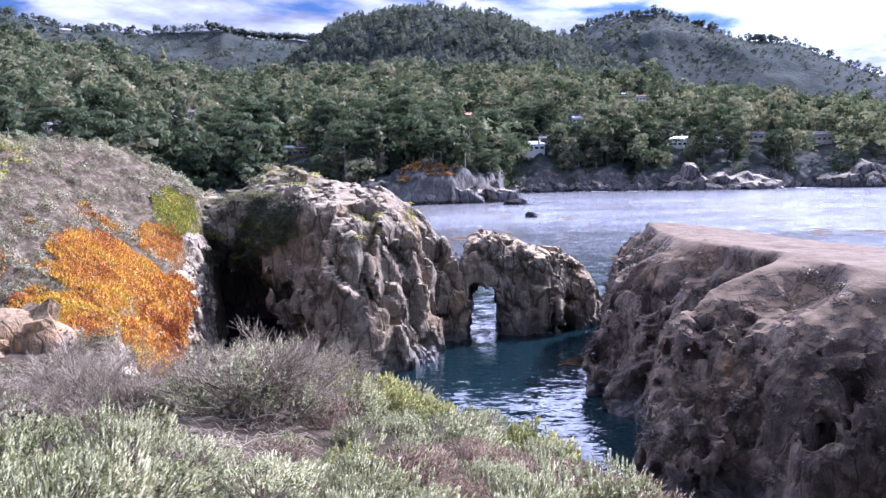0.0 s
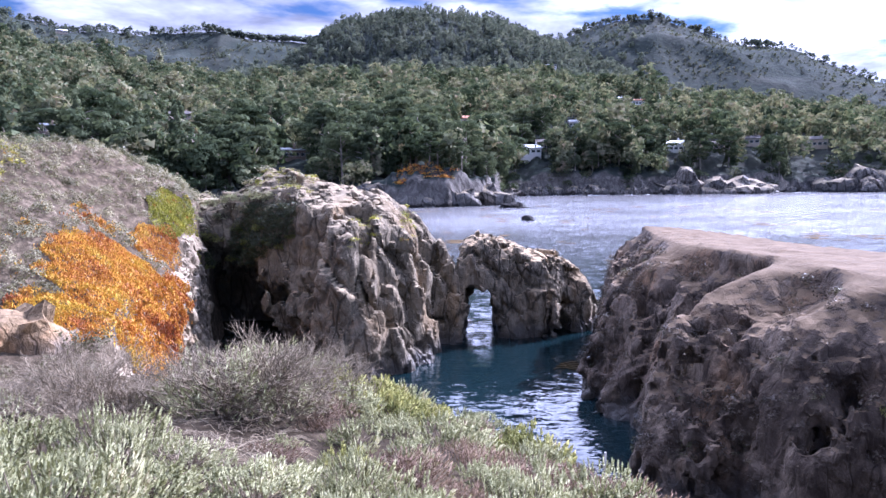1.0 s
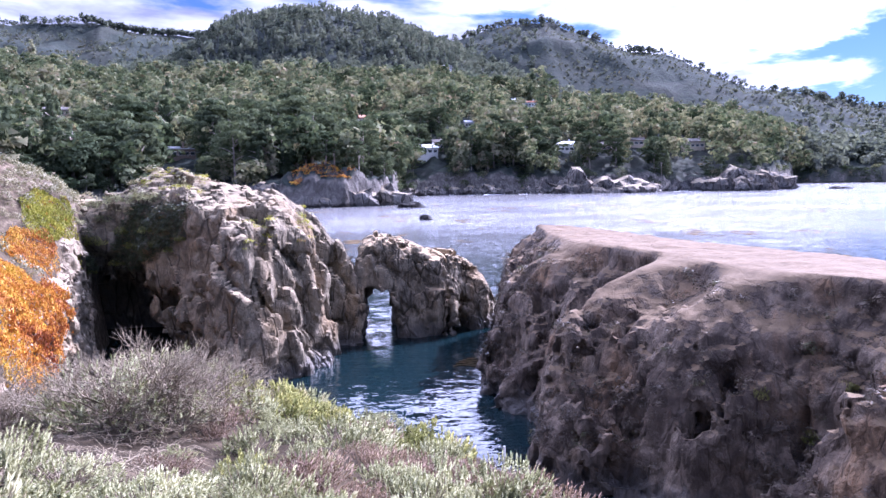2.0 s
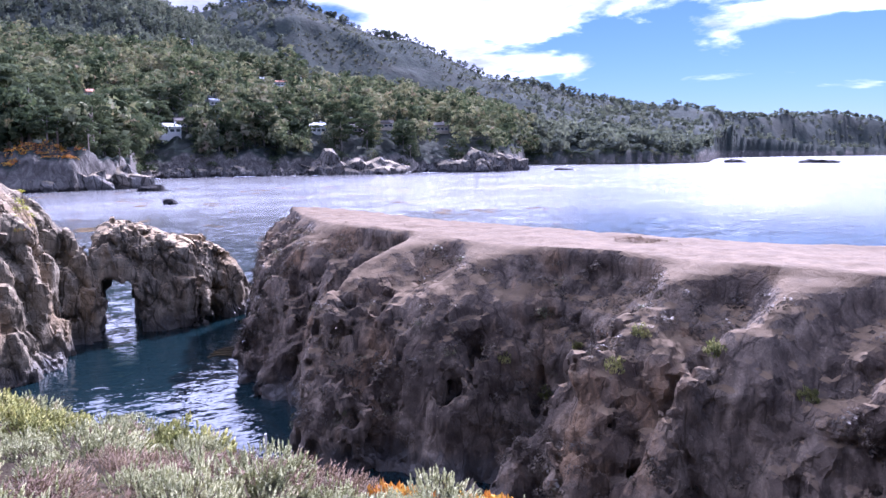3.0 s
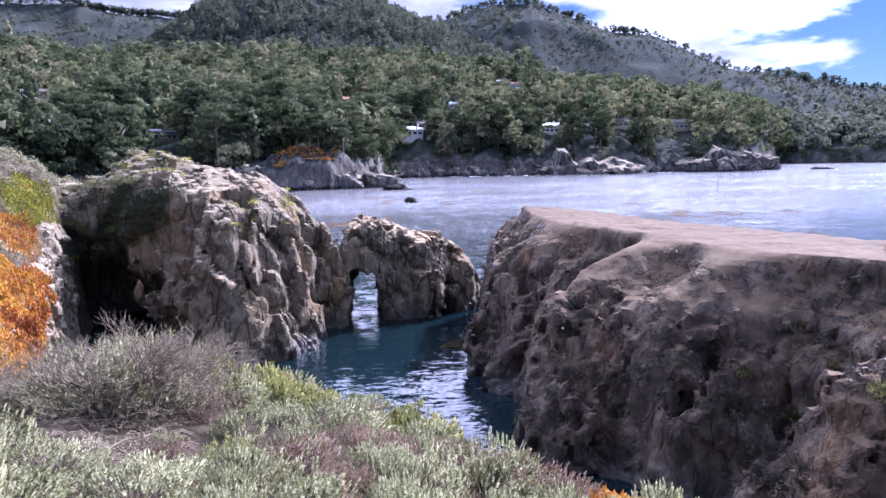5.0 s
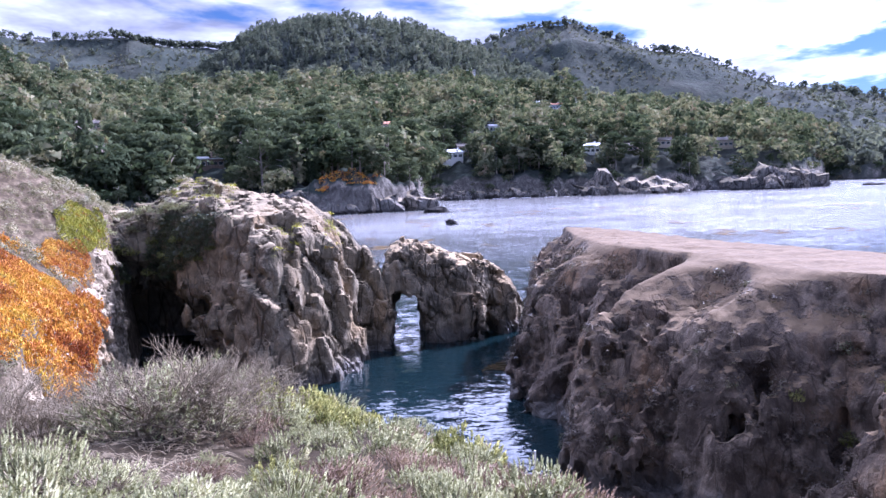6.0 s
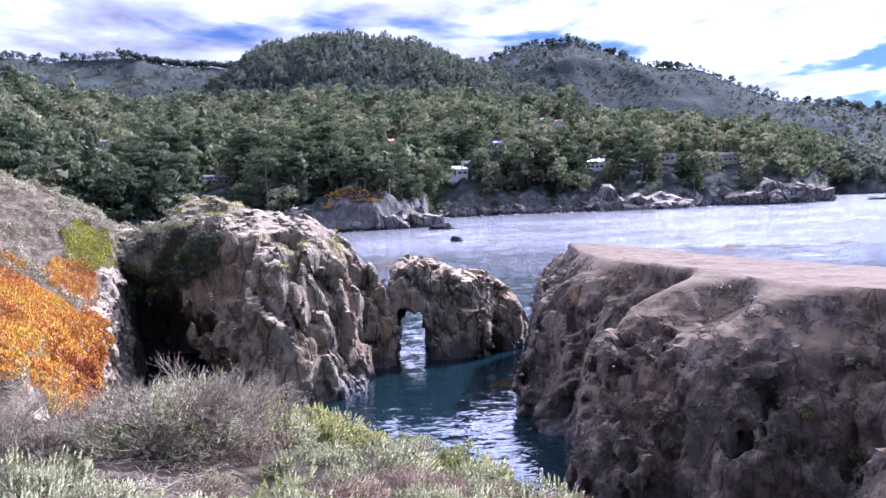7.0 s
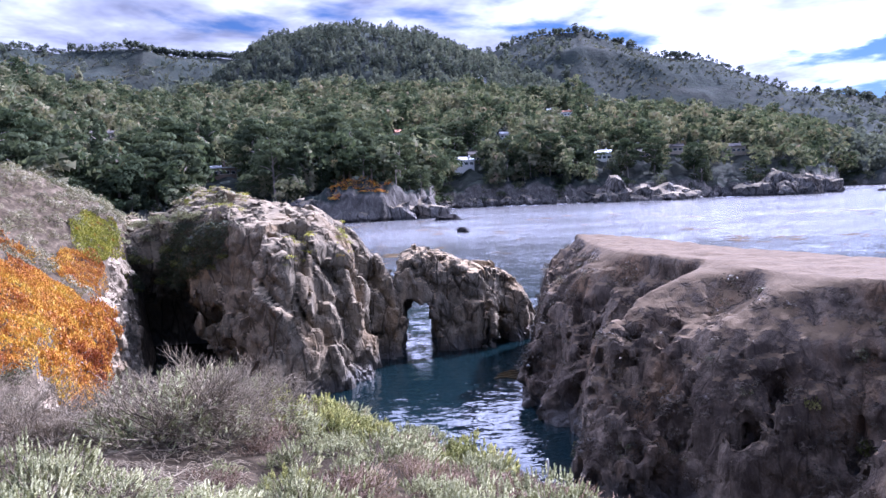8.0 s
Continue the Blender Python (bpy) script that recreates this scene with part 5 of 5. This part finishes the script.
# ---- hillside scrub, one sheet of many low mounds ----
def mounds(name, label, xs, ys, rng, mat, leaves, low, high, flat=0.62, category="scrub", zz=None):
    if zz is None:
        zz = near_height(xs, ys)
    lib = []
    for _ in range(8):
        d = ball_points(leaves, rng)
        d[:, 2] = np.abs(d[:, 2])
        p = d * (rng.uniform(0.8, 1.05, leaves) * (1 + 0.35 * vnoise(d * 2.2 + rng.uniform(0, 40), 2)))[:, None]
        nrm = d + 0.14 * rng.normal(size=d.shape)
        lib.append(tufts(p, nrm / np.linalg.norm(nrm, axis=1)[:, None], 1.5 / math.sqrt(leaves), rng, 1.4))
    s = rng.uniform(low, high, len(xs)) ** 1.0
    pick = rng.integers(0, 8, len(xs))
    nrm = np.stack([lib[k][1] for k in pick])
    out = np.stack([lib[k][0] * np.array([a * rng.uniform(0.8, 1.3), a * rng.uniform(0.8, 1.3), a * flat]) for k, a in zip(pick, s)])
    out[:, :, 0] += xs[:, None]
    out[:, :, 1] += ys[:, None]
    out[:, :, 2] += zz[:, None] - 0.03
    return mesh_thing(name, mesh_of(name, out.reshape(-1, 3), tris(len(xs) * leaves), True, nrm.reshape(-1, 3)), mat, label, category, kind="stuff")


def in_patch(x, y):
    """Where the succulent mat spreads: two lobes on the hillside and one by the headland."""
    a = ((x + 19.0) / 2.8) ** 2 + ((y - 41.3 + 0.2 * (x + 19.0)) / 6.0) ** 2
    b = ((x + 18.3) / 2.3) ** 2 + ((y - 33.6) / 1.7) ** 2
    c = ((x + 20.0) / 1.2) ** 2 + ((y - 50.4) / 2.7) ** 2
    d = ((x + 17.1) / 1.7) ** 2 + ((y - 40.0) / 5.6) ** 2
    return np.minimum(np.minimum(a, b), np.minimum(c, d))


def in_green(x, y):
    return ((x + 20.7) / 1.4) ** 2 + ((y - 55.8) / 3.7) ** 2


hr = np.random.default_rng(91)
n = 30000
hx, hy = hr.uniform(-62, -11, n), hr.uniform(16, 72, n)
inland = -inside_distance(hx, hy, EDGE)
gap_noise = vnoise(np.stack([hx * 0.6, hy * 0.6, 0 * hx], 1), 5)
ok = (inland > 0.3) & (np.hypot(hx, hy) > 14.5) & (in_patch(hx, hy) > 1.0) & (in_green(hx, hy) > 0.9) & (gap_noise > -0.72)
ok &= hr.uniform(size=n) < np.clip(1.1 - np.hypot(hx, hy) / 120, 0.35, 1)
ok &= np.arctan2(hx, hy) > radians(-40)
ok &= np.hypot(hx + 19.2, hy - 31.2) > 2.1
hx, hy = hx[ok], hy[ok]
# bushes keep their distance from one another
taken, keep = set(), []
for i, key in enumerate(zip((hx / 0.80).astype(int), (hy / 0.90).astype(int))):
    if key not in taken:
        taken.add(key)
        keep.append(i)
hx, hy = hx[keep], hy[keep]
mounds("hillside_scrub", "grey-green coastal scrub covering the hillside", hx, hy, hr, mat_scrub, 190, 0.24, 0.72, 1.0)

# growth on the bluff and on top of the headland
sk = BLUFF_SKIN[hr.permutation(len(BLUFF_SKIN))]
spot = vnoise(sk * 0.4, 33) + 0.4 * vnoise(sk * 1.3, 34)
face_ = (sk[:, 2] > 1.5) & (sk[:, 2] < 9.0) & (sk[:, 0] < 27) & (sk[:, 1] > 4)
low_sk = sk[face_ & (spot > 0.0)][:1500]
mounds("bluff_growth", "dark dry scrub clinging to the bluff", low_sk[:, 0] - 0.05, low_sk[:, 1], hr, mat_bluff_scrub, 60, 0.12, 0.48, 0.8, zz=low_sk[:, 2] - 0.05)
pale_sk = sk[face_ & (spot > 0.25) & (vnoise(sk * 0.7, 35) > 0.25)][:260]
mounds("bluff_cushions", "small pale cushion plants dotted over the bluff", pale_sk[:, 0] - 0.1, pale_sk[:, 1], hr, mat_scrub, 40, 0.06, 0.15, 0.8, zz=pale_sk[:, 2])
sk = HEAD_SKIN[hr.permutation(len(HEAD_SKIN))]
sk = sk[(sk[:, 2] > 11.0) & (sk[:, 0] < -11) & (sk[:, 1] > 57)]
sk = sk[:150]
mounds("headland_scrub", "grey-green scrub on the headland's top", sk[:, 0], sk[:, 1], hr, mat_scrub, 80, 0.35, 0.85, 0.7, zz=sk[:, 2] - 0.05)
sk = HEAD_SKIN[hr.permutation(len(HEAD_SKIN))]
ok = ((sk[:, 2] > 12.2) & (sk[:, 0] > -16) & (sk[:, 0] < -11)) | ((sk[:, 2] > 8.8) & (np.abs(sk[:, 0] + 5.6) < 0.8) & (sk[:, 2] < 11.5)) | ((sk[:, 2] > 8.5) & (np.abs(sk[:, 0] + 2.6) < 0.6))
sk = sk[ok][:260]
mounds("headland_succulents", "yellow-green succulents on the headland", sk[:, 0], sk[:, 1], hr, mat_iceplant_green, 50, 0.18, 0.42, 0.6, "succulent", sk[:, 2])

# dark scrub, spread thicker than it grows to paint in the face's shade
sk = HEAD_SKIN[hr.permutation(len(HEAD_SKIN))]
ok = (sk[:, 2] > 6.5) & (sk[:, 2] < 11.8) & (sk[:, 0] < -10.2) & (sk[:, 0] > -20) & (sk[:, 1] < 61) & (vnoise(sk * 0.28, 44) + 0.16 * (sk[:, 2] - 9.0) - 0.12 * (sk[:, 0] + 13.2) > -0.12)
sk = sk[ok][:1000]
mounds("headland_thicket", "dark scrub hanging over the headland's face, thickened to deepen its shade", sk[:, 0], sk[:, 1], hr, mat_dark, 60, 0.20, 0.55, 0.8, zz=sk[:, 2] - 0.05)

# ---- succulent mats ----
def mat_of_fingers(name, label, xs, ys, rng, mat, size, zz=None):
    """Many short upright fleshy fingers."""
    if zz is None:
        zz = near_height(xs, ys)
    n = len(xs)
    lean = rng.normal(size=(n, 3)) * 0.45 + np.array([0, 0, 1.0])
    lean /= np.linalg.norm(lean, axis=1)[:, None]
    a = np.cross(lean, rng.normal(size=(n, 3)))
    a /= np.linalg.norm(a, axis=1)[:, None]
    b = np.cross(lean, a)
    h = size * rng.uniform(0.6, 1.5, (n, 1))
    w_ = h * 0.30
    lift = 0.28 * np.abs(vnoise(np.stack([xs * 1.1, ys * 1.1, 0 * xs], 1), 6)) + 0.05
    o = np.stack([xs, ys, zz + lift + rng.uniform(-0.12, 0.06, n)], 1)
    tip = o + lean * h
    ring = [o + (a * math.cos(t) + b * math.sin(t)) * w_ for t in (0, 2.094, 4.189)]
    v = np.stack([ring[0], ring[1], ring[2], tip], 1).reshape(-1, 3)
    k = np.arange(n)[:, None] * 4
    f = np.concatenate([k + np.array([[0, 1, 3]]), k + np.array([[1, 2, 3]]), k + np.array([[2, 0, 3]])])
    return mesh_thing(name, mesh_of(name, v, f, False), mat, label, "succulent", kind="stuff")


n = 110000
ix, iy = hr.uniform(-24, -14, n), hr.uniform(28, 62, n)
ragged = 0.4 * vnoise(np.stack([ix * 0.9, iy * 0.9, 0 * ix], 1), 8)
ok = in_patch(ix, iy) + ragged < 1
mat_of_fingers("iceplant", "orange and yellow succulent mat on the slope", ix[ok], iy[ok], hr, mat_iceplant, 0.115)
sk = WALL_SKIN[hr.permutation(len(WALL_SKIN))]
drape = vnoise(sk * 0.8, 47)
sk = sk[(sk[:, 1] > 35.0) & (sk[:, 2] > 3.4 + 0.42 * np.maximum(sk[:, 1] - 43.0, 0) + 1.2 * drape) & (sk[:, 1] < 49)]
sk = np.repeat(sk, 9, 0)
sk = sk + hr.normal(size=sk.shape) * 0.12
mat_of_fingers("hanging_iceplant", "orange succulents hanging over the cove's rock wall", sk[:, 0], sk[:, 1], hr, mat_iceplant, 0.15, sk[:, 2] - 0.12)
ok = (in_green(ix, iy) + ragged < 1)
mat_of_fingers("green_iceplant", "yellow-green succulent mat beside the headland", ix[ok], iy[ok], hr, mat_iceplant_green, 0.13)
n = 2600
ix, iy = hr.uniform(3.0, 5.2, n), hr.uniform(6.4, 9.2, n)
ok = ((ix - 4.1) / 0.9) ** 2 + ((iy - 7.9) / 1.2) ** 2 < 1
mat_of_fingers("knoll_iceplant", "small orange-green succulent mat at the cliff edge", ix[ok], iy[ok], hr, mat_iceplant, 0.09)

# ---- pale broken rock under the succulents ----
prng = np.random.default_rng(15)
stones = [boulder_mesh("pale_stone", prng, 0.6, 0.5, 0.36, 0.5, 2) for _ in range(5)]
for me in stones:
    me.materials.append(mat_pale)
for i in range(60):
    t = float(prng.uniform(0.42, 1))
    x = -16.6 - 1.2 * t + float(prng.uniform(-0.8, 1.2))
    y = 38.5 + 10.5 * t + float(prng.uniform(-0.5, 0.5))
    z = floor_at(x, y)
    if z < 0.4:
        continue
    ob = tagged(new("pale_stone", stones[i % 5]), "angular pale weathered rock on the steep slope", "rock", "pale rocks below the succulents")
    k = float(prng.uniform(0.5, 1.9))
    ob.location, ob.scale = (x, y, z + 0.05), (k, k, k)
    ob.rotation_euler = (float(prng.uniform(-0.4, 0.4)), float(prng.uniform(-0.4, 0.4)), float(prng.uniform(0, 6.3)))

# cream rock slab that breaks out of the slope below the succulents
slab = mesh_thing("rock_slab", boulder_mesh("rock_slab", prng, 2.9, 2.5, 2.3, 0.26, 4), mat_cream, "cream weathered rock slab standing out of the scrubby slope", "rock")
slab.location, slab.rotation_euler = (-19.7, 32.0, 5.9), (0.0, 0.0, 0.3)

# yellow-green turf near the crest of the hillside
gx, gy = hr.uniform(-34, -26, 260), hr.uniform(40, 54, 260)
ok = (((gx + 30.5) / 2.6) ** 2 + ((gy - 46.5) / 4.5) ** 2 < 1) | (((gx + 28.2) / 1.2) ** 2 + ((gy - 43.5) / 1.6) ** 2 < 1)
mounds("hillside_turf", "yellow-green low growth near the hill's crest", gx[ok], gy[ok], hr, mat_iceplant_green, 60, 0.35, 0.7, 0.75)

# orange growth on the far headland
n = 90
sa = hr.uniform(-3.2, 1.2, n)
sr = along(sa, COAST) + hr.uniform(5, 24, n)
mounds("shore_succulents", "orange succulents on the far rocky headland", sr * np.sin(np.radians(sa)), sr * np.cos(np.radians(sa)), hr, mat_iceplant, 40, 1.2, 2.8, 0.6, "succulent",
       far_height(sa, sr))

# dark scrub over the far cliffs
n = 1500
sa = hr.uniform(4.6, 47, n)
sr = along(sa, COAST) + hr.uniform(1.5, 20, n) ** 1.0
ok = (vnoise(np.stack([sa * 1.3, sr * 0.03, 0 * sa], 1), 51) > -0.25) & clear_of_houses(sa, sr)
sa, sr = sa[ok], sr[ok]
mounds("cliff_scrub", "dark green scrub over the far cliffs", sr * np.sin(np.radians(sa)), sr * np.cos(np.radians(sa)), hr, mat_pine, 40, 1.2, 3.6, 0.9, "scrub", far_height(sa, sr) - 0.4)

# ---- kelp on the water ----
krng = np.random.default_rng(19)
vs, fs = [], []
for _ in range(80):
    az, r = float(krng.uniform(-3, 40)), float(krng.uniform(90, 330))
    cx, cy = polar(az, r)
    ln = float(krng.uniform(0.8, 3.2)) * r / 190
    for _k in range(int(krng.integers(2, 6))):
        ox, oy = cx + float(krng.normal()) * ln, cy + float(krng.normal()) * ln * 1.6
        a0 = float(krng.uniform(-0.25, 0.25))
        k0 = len(vs)
        for q in range(7):
            t = q / 7 * 6.283
            rx, ry = math.cos(t) * ln * float(krng.uniform(0.5, 1.1)), math.sin(t) * ln * 0.32 * float(krng.uniform(0.5, 1.1))
            vs.append((ox + rx * math.cos(a0) - ry * math.sin(a0), oy + rx * math.sin(a0) + ry * math.cos(a0), 0.03 + 0.02 * float(krng.uniform())))
        vs.append((ox, oy, 0.09))
        fs += [(k0 + q, k0 + (q + 1) % 7, k0 + 7) for q in range(7)]
mesh_thing("kelp", mesh_of("kelp", np.array(vs), np.array(fs)), mat_kelp, "scattered brown kelp floating on the bay", "kelp", kind="stuff")

# drifting strands beside the bluff
for k in range(5):
    cx, cy = polar(10.6 + 0.25 * k, 51.5 + 0.6 * k)
    pts = [(cx - 1.4 + 0.45 * q, cy + 0.35 * math.sin(q * 1.1 + k), 0.03) for q in range(7)]
    ob = mesh_thing("kelp_strand", mesh_of("kelp_strand", *tube(pts, [0.05, 0.06, 0.06, 0.05, 0.05, 0.04, 0.02], 5)), mat_kelp,
                    "thin tan kelp strand drifting beside the bluff", "kelp", "kelp strands in the cove")

# thin surf where the bay meets the far rocks
vs, fs = [], []
for _ in range(46):
    az = float(krng.uniform(6, 33))
    r = float(along(az, COAST)) - float(krng.uniform(4, 13))
    cx, cy = polar(az, r)
    ln = float(krng.uniform(1.5, 7.0))
    k0 = len(vs)
    for q in range(9):
        t = q / 9 * 6.283
        vs.append((cx + math.cos(t) * ln * float(krng.uniform(0.6, 1.1)), cy + math.sin(t) * 1.6 * float(krng.uniform(0.5, 1.2)), 0.04))
    vs.append((cx, cy, 0.16))
    fs += [(k0 + q, k0 + (q + 1) % 9, k0 + 9) for q in range(9)]
mat_foam = plain_material("sea_foam", (0.70, 0.72, 0.74), (0.86, 0.87, 0.88), 1.5, 0.9)
mesh_thing("surf", mesh_of("surf", np.array(vs), np.array(fs)), mat_foam, "thin white surf along the far rocks", "surf", kind="stuff")
